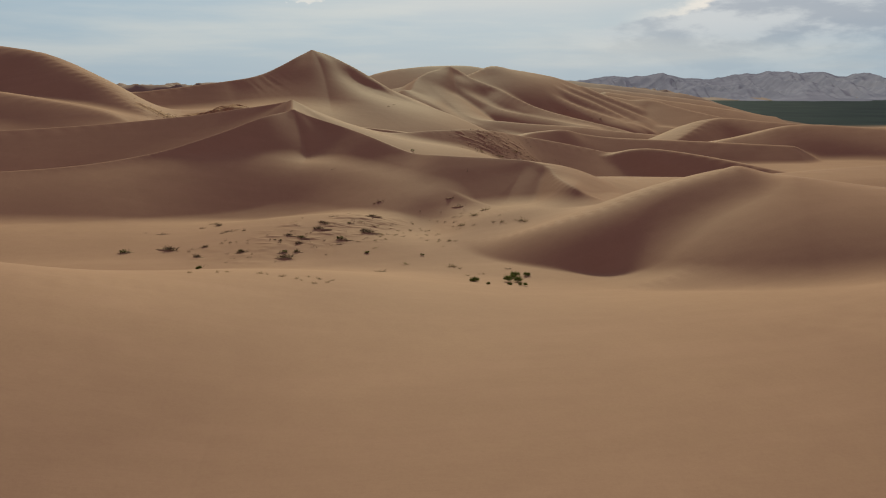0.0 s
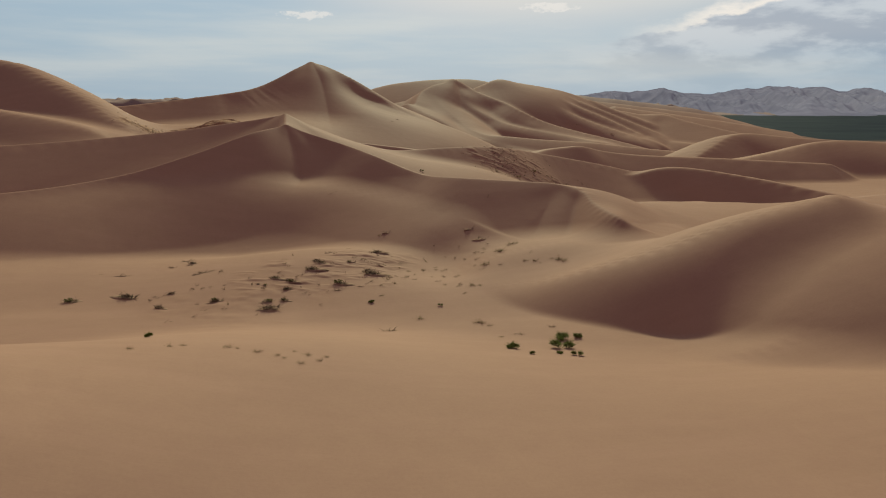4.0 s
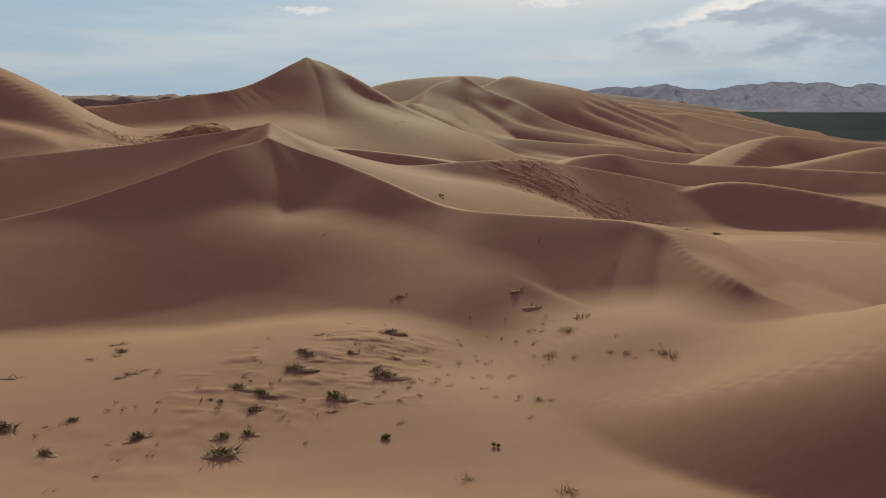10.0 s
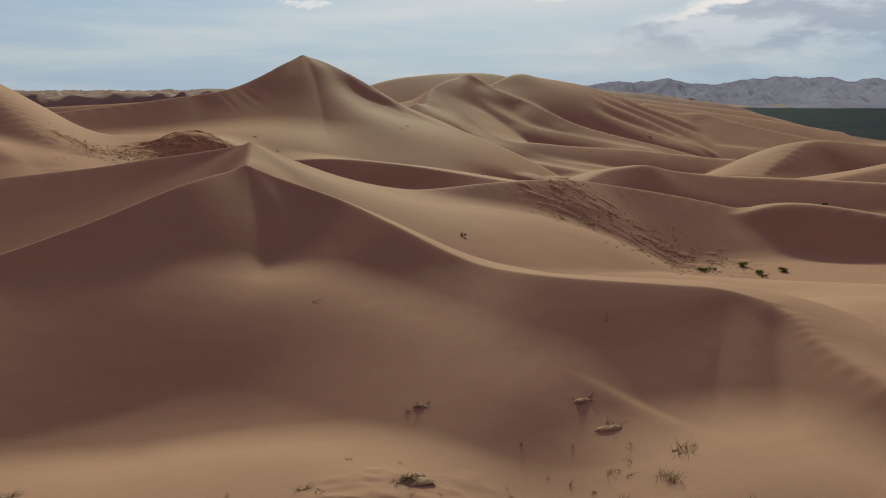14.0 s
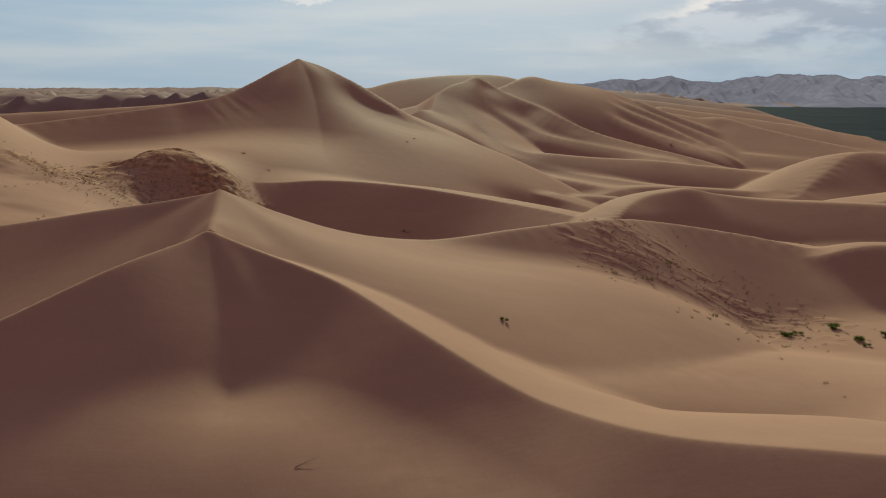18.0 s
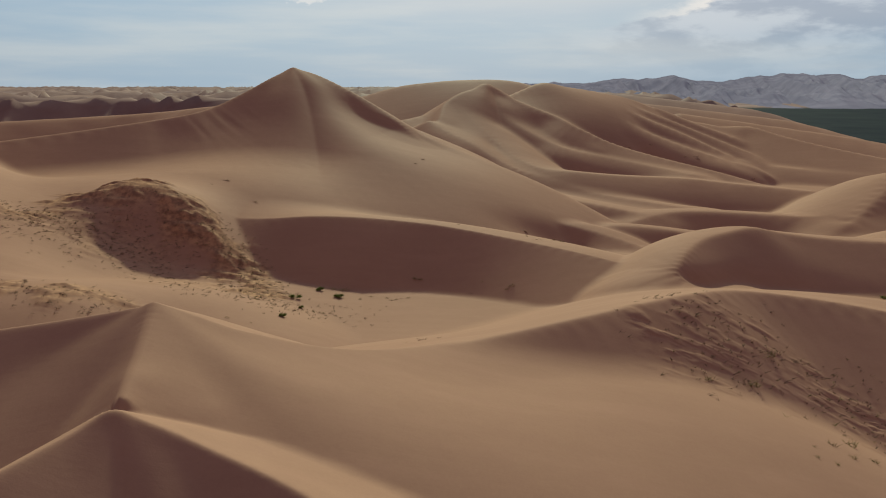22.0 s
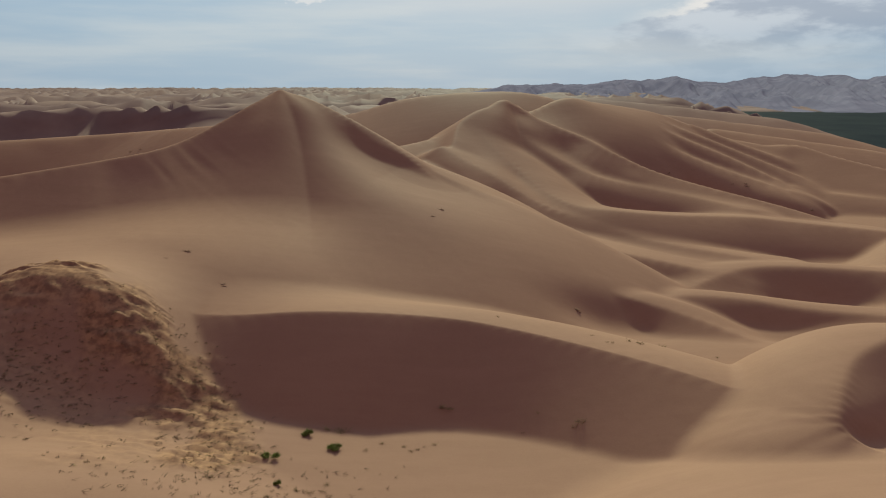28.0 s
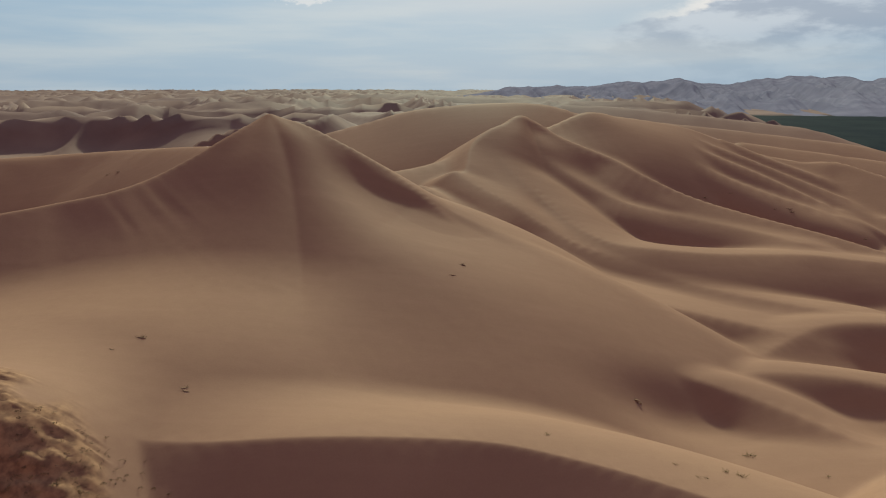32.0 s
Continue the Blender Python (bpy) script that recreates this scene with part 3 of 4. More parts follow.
def height(x, y):
    """The height of the ground at each x, y."""
    base = -0.1 - 2.7 * ramp(y, 100, 132) + 0.12 * np.maximum(-3 - x, 0) * ramp(y, 120, 170) * (1 - ramp(y, 260, 330))
    base = base - 3.6 * ramp(x, 18, 75) * ramp(y, 197, 228) * (1 - ramp(y, 300, 340))
    base = base + 0.25 * fbm(x / 22, y / 22, 3, 2)
    base = base + 0.9 * ramp(-x, -15, 5) * ramp(y, 140, 165) * (1 - ramp(y, 190, 230))
    h = base - 6 * ramp(x - 0.25 * y, 20, 160) * ramp(y, 230, 420)
    for crest, rr, rl, wr, wl, k in DUNES:
        c = np.array(crest)
        m = max(wr, wl) * 1.5 + 20
        box = (x > c[:, 0].min() - m) & (x < c[:, 0].max() + m) & (y > c[:, 1].min() - m) & (y < c[:, 1].max() + m)
        if box.any():
            h[box] = softmax(h[box], one_dune(x[box], y[box], crest, rr, rl, wr, wl), k)
    for bx, by, rx, ry, deep in BOWLS:
        h = h - deep * np.exp(-np.square((x - bx) / rx) - np.square((y - by) / ry))
    h = h + rough_cover(x, y)[1]
    # runnels of slipped sand under a steep brow
    slip = np.exp(-np.square((x + 33) / 7) - np.square((y - 237) / 5))
    h = h + 0.07 * slip * vnoise(1.3 * (0.8 * x + 0.6 * y) + 0.1 * y, 0.06 * y, 91)
    # the sea of dunes behind, and the green plain beside it
    plain = ramp(x - (60 + 0.33 * y), 0, 90) * ramp(y, 330, 440)
    far = far_dunes(x, y) * (1 - plain) - 9 * plain
    behind = ramp(y - 0.35 * np.abs(x + 40), 330, 480) * (x < 4000)
    side = ramp(-x - 0.42 * y, 10, 60) * ramp(y, 240, 330)
    h = softmax(h, far - 60 * (1 - np.maximum(behind, side)), 3)
    h = h * (1 - plain) + (-9 + 0.5 * fbm(x / 60, y / 60, 8, 3)) * plain
    h = h - 12 * ramp(y, 1500, 2300)
    return h


# ---------------------------------------------------------------- the ground, one sheet to the horizon
def sheet_rows():
    ys = list(np.arange(-150, 18, 3.0))
    for end, step in ((60, 0.4), (72, 0.2), (79, 0.08), (100, 0.2), (107, 0.13), (113, 0.06), (119, 0.13), (132, 0.18), (138, 0.07), (150, 0.2), (189, 0.27), (195, 0.12), (262, 0.36)):
        ys += list(np.arange(ys[-1] + step, end, step))
    while ys[-1] < 4700:
        step = min(step * 1.02, 30)
        ys.append(ys[-1] + step)
    return np.array(ys)


def crest_of(start, x):
    """How far off the crest of the dune that starts at that x and y lies, at each x."""
    line = next(smooth_line(d[0], 10) for d in DUNES if d[0][0][:2] == start)
    line = line[:np.argmax(line[:, 0]) + 1]
    return np.interp(x, line[:, 0], line[:, 1])


def make_ground():
    """The sheet: its rows run along the two near crests, and one column along the edge that joins them."""
    ys = sheet_rows()
    u = np.linspace(-1, 1, 1000)
    u = 0.35 * u + 0.65 * u ** 3
    wide = 110 + 0.95 * np.maximum(ys, 0)
    x = 0.13 * np.maximum(ys, 0)[:, None] + wide[:, None] * u[None, :]
    edge = np.interp(ys, [100, 110, 135, 150], [-9.6, -10.75, -11.8, -12.6])
    k = int(np.argmin(np.abs(x[np.searchsorted(ys, 122)] + 11.2)))
    x = x + ((edge - x[:, k]) * ramp(ys, 70, 104) * (1 - ramp(ys, 142, 190)))[:, None] * (1 - ramp(np.abs(x - x[:, k:k + 1]), 0, 26))
    y = np.repeat(ys[:, None], len(u), 1)
    knots = [(50, 50), (75, crest_of((2, 84), x)), (110, crest_of((-110, 90), x)), (135, crest_of((-90, 124), x)), (192, crest_of((-46, 200), x)), (262, 262)]
    for (a, ya), (b, yb) in zip(knots, knots[1:]):
        band = (ys >= a) & (ys < b)
        y[band] = (ya + (y - a) / (b - a) * (yb - ya))[band]
    z = height(x.ravel(), y.ravel()).reshape(x.shape)
    n, c = x.shape
    mesh = bpy.data.meshes.new("ground")
    mesh.vertices.add(n * c)
    mesh.vertices.foreach_set("co", np.stack([x, y, z], -1).astype(np.float32).ravel())
    i = (np.arange(n - 1)[:, None] * c + np.arange(c - 1)[None, :]).ravel()
    quads = np.stack([i, i + 1, i + c + 1, i + c], -1).astype(np.int32)
    mesh.loops.add(quads.size)
    mesh.loops.foreach_set("vertex_index", quads.ravel())
    mesh.polygons.add(len(quads))
    mesh.polygons.foreach_set("loop_start", np.arange(len(quads), dtype=np.int32) * 4)
    mesh.polygons.foreach_set("use_smooth", np.ones(len(quads), dtype=bool))
    mesh.update(calc_edges=True)
    # besides the two covers, a mask by distance for the haze in the sand's colour
    for name, v in (("steppe", steppe_cover(x, y)), ("scrub", scrub_cover(x, y)), ("far_haze", ramp(y - 0.25 * np.abs(x), 330, 520))):
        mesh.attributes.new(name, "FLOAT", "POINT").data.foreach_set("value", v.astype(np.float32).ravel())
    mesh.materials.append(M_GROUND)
    return tagged(new("ground", mesh), "wind-blown golden brown sand dunes with sharp crests", "sand dunes", kind="structure")


def steppe_cover(x, y):
    return ramp(x - (100 + 0.33 * y), 0, 30) * ramp(y, 380, 420) * (1 - ramp(y, 1000, 1060))


def scrub_cover(x, y):
    return rough_cover(x.ravel(), y.ravel())[0]


make_ground()


SKYLINE = [(300, 20), (760, 30), (840, 48), (930, 41), (1060, 52), (1140, 34), (1220, 33), (1370, 52), (1470, 68), (1570, 60), (1650, 63), (1750, 46), (1850, 56), (2080, 22), (2600, 10), (3300, 0)]


def make_mountains():
    """A range of hills that rises behind the plain."""
    xs, ts = np.linspace(150, 3200, 620), np.linspace(0, 1, 110) ** 1.2
    u, t = np.meshgrid(xs, ts)
    y = 930 + 1590 * t
    x = u * (0.42 + 0.58 * t)
    top = np.interp(u, [p[0] for p in SKYLINE], [p[1] for p in SKYLINE]) + 3.5 * fbm(u / 90, 0 * u + 3, 41, 3)
    rib = np.abs(vnoise(u / 85 + 2.2 * t, t * 2.0, 52)) + 0.5 * np.abs(vnoise(u / 38 + 3.0 * t, t * 4, 53)) + 0.25 * np.abs(vnoise(u / 15 + 3 * t, t * 9, 54))
    z = -13 + (top + 13) * t ** 0.85 - 30 * (rib - 0.25) * np.sin(t * math.pi) ** 0.8 * ramp(t, 0, 0.2) - 6 * rib * t
    z = z * ramp(u, 150, 500) - 16 * (1 - ramp(u, 150, 500))
    n, c = x.shape
    i = (np.arange(n - 1)[:, None] * c + np.arange(c - 1)[None, :]).ravel()
    mesh = bpy.data.meshes.new("mountain_range")
    mesh.from_pydata(np.stack([x, y, z], -1).reshape(-1, 3).tolist(), [], np.stack([i, i + 1, i + c + 1, i + c], -1).tolist())
    mesh.shade_smooth()
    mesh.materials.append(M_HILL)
    return tagged(new("mountain_range", mesh), "hazy blue-grey range of bare ribbed hills far off", "mountains", kind="structure")


make_mountains()


# ---------------------------------------------------------------- plants and litter
def leaf_material(name, a, b, c):
    s = Mat(name, 0.75)
    col = s.mix(s.span(s.noise(7.0, 3), 0.35, 0.65), a, b)
    s.color(s.mix(s.times(s.random(), 0.45), col, c))
    return s.m


M_GREEN = leaf_material("shrub_leaf", (0.10, 0.125, 0.03), (0.20, 0.20, 0.055), (0.16, 0.14, 0.05))
M_GRASS = leaf_material("grass_blade", (0.19, 0.15, 0.06), (0.30, 0.22, 0.10), (0.15, 0.11, 0.05))
M_DRY = leaf_material("dry_twig", (0.12, 0.078, 0.05), (0.24, 0.155, 0.098), (0.085, 0.06, 0.042))
M_WOOD = leaf_material("woody_stem", (0.09, 0.06, 0.04), (0.16, 0.115, 0.08), (0.06, 0.045, 0.03))


def mound_material():
    s = Mat("rooted_sand", 0.95)
    a = s.span(s.noise(5.0, 5), 0.4, 0.62)
    s.color(s.mix(a, (0.35, 0.20, 0.132), (0.24, 0.14, 0.092)))
    s.bump(s.noise(22.0, 4), 0.5, 0.03)
    return s.m


M_MOUND = mound_material()
rnd = random.Random(7)


def strip(bm, points, wide, turn):
    """A thin tapering blade or twig through the points, with a little depth."""
    side = Vector((math.cos(turn), math.sin(turn), 0))
    last = None
    n = len(points) - 1
    for i, p in enumerate(points):
        w = wide * (1 - 0.85 * i / n)
        ring = [bm.verts.new(p - side * w), bm.verts.new(p + side * w), bm.verts.new(p + Vector((-side.y, side.x, 0.3)) * w)]
        if last:
            for k in range(3):
                bm.faces.new((last[k], last[(k + 1) % 3], ring[(k + 1) % 3], ring[k]))
        last = ring


def bend(base, turn, lean, length, droop, steps=3):
    """Points of a stalk that rises from base, leans out and droops."""
    out = []
    for i in range(steps + 1):
        s = i / steps
        r = length * s * math.sin(lean + droop * s)
        out.append(base + Vector((math.cos(turn) * r, math.sin(turn) * r, length * s * math.cos(lean + droop * s))))
    return out


def mesh_of(name, bm, material, smooth=False):
    mesh = bpy.data.meshes.new(name)
    bm.to_mesh(mesh)
    bm.free()
    mesh.materials.append(material)
    if smooth:
        mesh.shade_smooth()
    return mesh


def part(name, bm, material, parent, label="", smooth=False):
    ob = new(name, mesh_of(name, bm, material, smooth))
    ob.parent = parent
    return tagged(ob, label) if label else ob


def leaves(bm, centre, size, count):
    """A clump of small folded leaves round a centre, thinner inside."""
    for _ in range(count):
        d = Vector((rnd.gauss(0, 1), rnd.gauss(0, 1), rnd.gauss(0, 1)))
        d.normalize()
        p = centre + Vector((d.x * size.x, d.y * size.y, abs(d.z) * size.z if rnd.random() < 0.8 else d.z * size.z * 0.4)) * rnd.uniform(0.55, 1.08)
        a = Vector((rnd.gauss(0, 1), rnd.gauss(0, 1), rnd.gauss(0.8, 1)))
        a.normalize()
        b = a.orthogonal().normalized()
        l, w = rnd.uniform(0.05, 0.095), rnd.uniform(0.016, 0.03)
        v = [bm.verts.new(q) for q in (p, p + a * l * 0.5 + b * w, p + a * l, p + a * l * 0.5 - b * w)]
        bm.faces.new((v[0], v[1], v[2]))
        bm.faces.new((v[0], v[2], v[3]))


def green_shrub(lobes, label):
    """A low dense shrub about a metre wide: stems and clumps of small leaves."""
    top = new("green_shrub")
    bm = bmesh.new()
    spots = []
    for i in range(lobes):
        a = i * 6.283 / lobes + rnd.uniform(-0.4, 0.4)
        r = rnd.uniform(0.08, 0.34) if lobes > 1 else 0
        spots.append(Vector((math.cos(a) * r, math.sin(a) * r * 0.8, rnd.uniform(0.14, 0.3))))
    for s in spots:
        for _ in range(4):
            a = rnd.uniform(0, 6.283)
            strip(bm, [Vector((rnd.uniform(-0.04, 0.04), rnd.uniform(-0.04, 0.04), -0.06)), s * 0.5 + Vector((0, 0, 0.03)), s + Vector((math.cos(a) * 0.13, math.sin(a) * 0.13, 0.12))], 0.012, a)
    part("stems", bm, M_WOOD, top)
    for s in spots:
        bm = bmesh.new()
        leaves(bm, s, Vector((rnd.uniform(0.17, 0.26), rnd.uniform(0.16, 0.23), rnd.uniform(0.16, 0.27))), 330)
        for _ in range(80):
            a = rnd.uniform(0, 6.283)
            strip(bm, bend(s, a, rnd.uniform(0.05, 0.9), rnd.uniform(0.24, 0.5), 0.25, 2), 0.012, a + 1.57)
        part("leaf_clump", bm, M_GREEN, top)
    return tagged(top, label, "shrub", "green shrubs on the sand")


def grass_tuft(count, spread, label):
    """A sparse upright tuft of desert grass, about a metre wide before it is scaled."""
    bm = bmesh.new()
    for _ in range(count):
        a, r = rnd.uniform(0, 6.283), spread * math.sqrt(rnd.random())
        base = Vector((math.cos(a) * r, math.sin(a) * r * 0.7, -0.08))
        t = rnd.uniform(0, 6.283)
        strip(bm, bend(base, t, rnd.uniform(0.02, 0.3), rnd.uniform(0.3, 0.85), rnd.uniform(0.1, 0.6)), rnd.uniform(0.010, 0.018), t + 1.57)
    top = new("grass_tuft", mesh_of("grass_tuft", bm, M_GRASS))
    bm = bmesh.new()
    for _ in range(max(4, count // 3)):
        a, r = rnd.uniform(0, 6.283), spread * math.sqrt(rnd.random())
        t = rnd.uniform(-0.5, 0.5) + (0 if rnd.random() < 0.5 else 3.14)
        strip(bm, bend(Vector((math.cos(a) * r, math.sin(a) * r * 0.7, -0.03)), t, rnd.uniform(0.7, 1.35), rnd.uniform(0.25, 0.6), 0.15, 2), rnd.uniform(0.012, 0.022), t + 1.57)
    part("dead_stalks", bm, M_DRY, top, "brown dead stalks lying over")
    return tagged(top, label, "grass", "grass tufts on the dunes")


def sand_mound(wide, deep, tall, tail):
    """A small heap of sand with a wind tail to one side."""
    bm = bmesh.new()
    n, rings = 22, 6
    last, centre = None, bm.verts.new((0, 0, tall))
    ox, oy = rnd.uniform(0, 50), rnd.uniform(0, 50)
    for r in range(1, rings + 1):
        s, ring = r / rings, []
        for k in range(n):
            a = k * 6.283 / n
            x, y = math.cos(a) * wide * s, math.sin(a) * deep * s
            if x > 0:
                x *= 1 + tail * s
            z = tall * (1 - s * s) ** 1.2 * (1 + 0.45 * noise.noise((x * 3 + ox, y * 3 + oy, 0))) + (-0.06 if r == rings else 0)
            ring.append(bm.verts.new((x, y, z)))
        for k in range(n):
            if last:
                bm.faces.new((last[k], ring[k], ring[(k + 1) % n], last[(k + 1) % n]))
            else:
                bm.faces.new((centre, ring[k], ring[(k + 1) % n]))
        last = ring
    return bm


def hummock(twigs, grass, label):
    """A hummock of sand held together by a mat of dark roots and twigs, one metre wide before it is scaled."""
    top = new("sand_hummock", mesh_of("sand_hummock", sand_mound(0.34, 0.24, 0.075, 1.5), M_MOUND, True))
    bm = bmesh.new()
    for _ in range(twigs):
        a, r = rnd.uniform(0, 6.283), rnd.uniform(0.03, 0.36)
        base = Vector((math.cos(a) * r, math.sin(a) * r * 0.5, 0.085 * (1 - r * 2.2) + 0.02))
        t = rnd.gauss(0, 0.7) + (0 if rnd.random() < 0.5 else 3.14)
        strip(bm, bend(base, t, rnd.uniform(0.6, 1.5), rnd.uniform(0.12, 0.34), rnd.uniform(-0.2, 0.4)), rnd.uniform(0.008, 0.02), t + 1.57)
    part("root_mat", bm, M_DRY, top, "dark tangled roots and twigs")
    if grass:
        bm = bmesh.new()
        leaves(bm, Vector((-0.06, 0, 0.10)), Vector((0.24, 0.2, 0.16)), grass)
        tagged(part("green_growth", bm, M_GREEN, top), "dull green growth on the crown", kind="stuff")
    return tagged(top, label, "hummock", "hummocks in the first hollow")


def dry_shrub(count, label):
    """A flat dead shrub, half buried, one metre wide before it is scaled."""
    bm = bmesh.new()
    for _ in range(count):
        t = rnd.gauss(0.1, 0.5) + (0 if rnd.random() < 0.65 else 3.14)
        base = Vector((rnd.uniform(-0.3, 0.3), rnd.uniform(-0.12, 0.12), -0.02))
        strip(bm, bend(base, t, rnd.uniform(0.7, 1.45), rnd.uniform(0.2, 0.48), rnd.uniform(-0.1, 0.3)), rnd.uniform(0.01, 0.022), t + 1.57)
    top = new("dry_shrub", mesh_of("dry_shrub", bm, M_DRY))
    part("sand_drift", sand_mound(0.34, 0.16, 0.07, 1.0), M_MOUND, top, "low drift of sand caught in it", True)
    return tagged(top, label, "dead shrub", "dead shrubs on the dunes")


def plant(kinds, spots, low, high, flat=1.0):
    """Sets copies of the kinds at (x, y, width) on the ground."""
    at = np.array(spots, float)
    z = height(at[:, 0].copy(), at[:, 1].copy())
    for i, (x, y, wide) in enumerate(spots):
        kind = kinds[i % len(kinds)]
        w = min(max(wide, low), high)
        ob = copy_thing(kind, pose(x, y, z[i] - 0.02, rnd.uniform(-4, 4), rnd.uniform(-4, 4), rnd.uniform(-25, 25) + (180 if rnd.random() < 0.3 else 0)))
        ob.scale = (w, w * rnd.uniform(0.85, 1.15), flat * (w * rnd.uniform(0.8, 1.15) if w < 1.2 else w * 0.75))


def drop_kinds(kinds):
    for k in kinds:
        for o in (*k.children_recursive, k):
            bpy.data.objects.remove(o)


# Where they stand: x, y and width in metres.
GREEN_SPOTS = [(14.4, 67, 1.37), (15.5, 67.1, 0.81), (13.7, 65, 1.82), (10.4, 64.5, 1.21), (13.2, 63.3, 0.5), (14.3, 62.9, 0.89), (11.3, 62.8, 0.41), (1.1, 76.8, 0.57), (6.6, 75.5, 0.34), (-12.1, 63.1, 0.69), (39.9, 137.8, 1.43), (41.3, 138.2, 1.2), (45.9, 139.2, 1.71), (46.1, 135.8, 1.17), (46, 134.4, 0.92), (49.6, 136.6, 1.66), (81.6, 175.9, 1.3), (8.1, 120.6, 0.67), (-8.4, 181, 1.47), (-6, 178.9, 1.38), (-11.1, 176.7, 1.68), (-9.9, 172.7, 0.88), (-11.1, 165.8, 0.93), (64.2, 174.4, 1.69), (66.2, 173.8, 1.38)]
HUMMOCK_SPOTS = [(-7.4, 82.1, 1.41), (-5.8, 81.2, 1.06), (-6.1, 79.9, 1.04), (-7.1, 76.3, 2.95), (-6.1, 77.9, 1), (-4.1, 85.9, 0.98), (-3.7, 85.3, 1.68), (-1.7, 80.7, 1.88), (1.1, 83, 2.14), (0.6, 83.8, 1.3), (-1, 85.6, 0.71), (-4.3, 83.8, 1.8), (1.5, 88.7, 1.61), (-11.7, 78, 1.06), (-15.8, 76.9, 1.17), (-19.2, 79.7, 2.79), (-23.6, 79.3, 1.67), (-15.7, 79.9, 0.94), (-16.2, 88.9, 1.39), (-8.1, 80.8, 0.57), (-6.1, 81.5, 0.88), (-8.7, 81, 0.4), (-7.4, 77.7, 1.32), (-11.7, 77.7, 1.04)]
STICK_SPOTS = [(-4.1, 105.3, 1.15), (14.2, 98.8, 0.69)]
DRY_SPOTS = [(-13, 77.7, 0.34), (-16.9, 79.5, 0.62), (-14.2, 84.7, 1.29), (-17.8, 88.1, 0.82), (-21.6, 85.6, 1.47), (-3.2, 88.3, 1.03), (2.6, 94.9, 1.05), (1.7, 85.5, 0.9), (14.3, 69.6, 0.73), (2.3, 69.8, 1.43), (-0, 80.1, 0.73), (-23.7, 86.2, 0.44), (2.7, 94.8, 0.89), (1.4, 89, 1.58), (-17.2, 90.7, 1.5), (-16.3, 88.1, 0.88), (-17.7, 87.7, 0.6), (-14.6, 84.3, 0.99), (-1.3, 90.9, 0.52), (-16.5, 79.2, 0.43), (-13, 77.4, 0.51), (11.3, 93.8, 1.53), (12.5, 92, 1.71), (-1.9, 79.4, 0.84), (2.3, 144.8, 0.89), (1.2, 144.6, 0.32), (3.6, 144.1, 0.44), (24.7, 209.3, 0.86), (6.3, 224.5, 0.86), (7.8, 227.7, 0.98)]
DRY_SPOTS_FAR = [(-25, 207.9, 1.11), (-19.4, 201.1, 0.75), (11.2, 181.6, 0.51), (99.9, 302.9, 2.34), (95.9, 303.7, 1.34), (77.8, 304.9, 1.49), (86.3, 307.9, 1.35), (69.2, 208.9, 1.25), (71.8, 209.1, 1.08), (74.1, 209.2, 1.08), (-24.8, 207.9, 1.06), (-26.7, 205.6, 0.61), (-19.5, 201.5, 0.87), (24.3, 209.6, 0.96), (113.9, 294.5, 1.63), (99.9, 304.1, 2.26), (-64.5, 316.6, 1.64), (-67.8, 318.3, 1.38)]
DRY_SPOTS = DRY_SPOTS + DRY_SPOTS_FAR
GRASS_HOLLOW = [(-11.5, 58.3, 0.56), (-9.8, 59.2, 0.63), (-9.1, 59.5, 0.32), (-6.7, 59.5, 0.6), (-6.2, 59.3, 0.41), (-5, 58.8, 0.58), (-3.9, 58.3, 0.44), (-3.5, 57.9, 0.48), (-2.5, 57.3, 0.52), (-1.6, 57.8, 0.49), (-3.1, 59.2, 0.42), (-2.3, 58.7, 0.5), (-1.3, 58.5, 0.32), (4.7, 73, 1.2), (9.2, 71.4, 1.03), (9.9, 70.6, 0.54), (11.3, 68.4, 0.45), (11.8, 68.4, 0.45), (10.2, 67.9, 0.5), (9.7, 79.6, 0.9), (10.5, 79.4, 0.41), (9, 83.2, 0.52), (8.9, 77.8, 0.32), (7.2, 86.2, 0.46), (7.6, 83.7, 0.4), (2.4, 81.5, 0.75), (3, 80.6, 0.49), (4.2, 82.8, 0.43)]
GRASS_SLOPE = [(15.2, 89.5, 1.48), (13.9, 87.5, 1.63), (13.5, 87.8, 0.93), (11.9, 84.7, 1), (11.4, 84.8, 0.8), (15.3, 83.4, 0.58), (16.2, 82.9, 0.77), (16.4, 82.2, 0.31), (18.2, 82, 0.94), (18.5, 81.4, 0.8), (18.3, 83, 0.39), (17.6, 82.6, 0.38), (0.3, 86.5, 0.74), (2.2, 85.7, 0.67), (6.3, 88.3, 0.32), (7.2, 86.9, 0.31), (8.4, 89.5, 0.29), (5.9, 85.9, 0.3), (4.5, 84.7, 0.3), (3.6, 85.3, 0.3), (9.9, 79.5, 0.52), (8.6, 79.8, 0.18), (9, 77.9, 0.17), (1.9, 94.7, 0.4), (2.7, 82.3, 0.68), (3.4, 82.6, 0.31), (2.1, 82.2, 0.37), (7.5, 80.4, 0.24)]
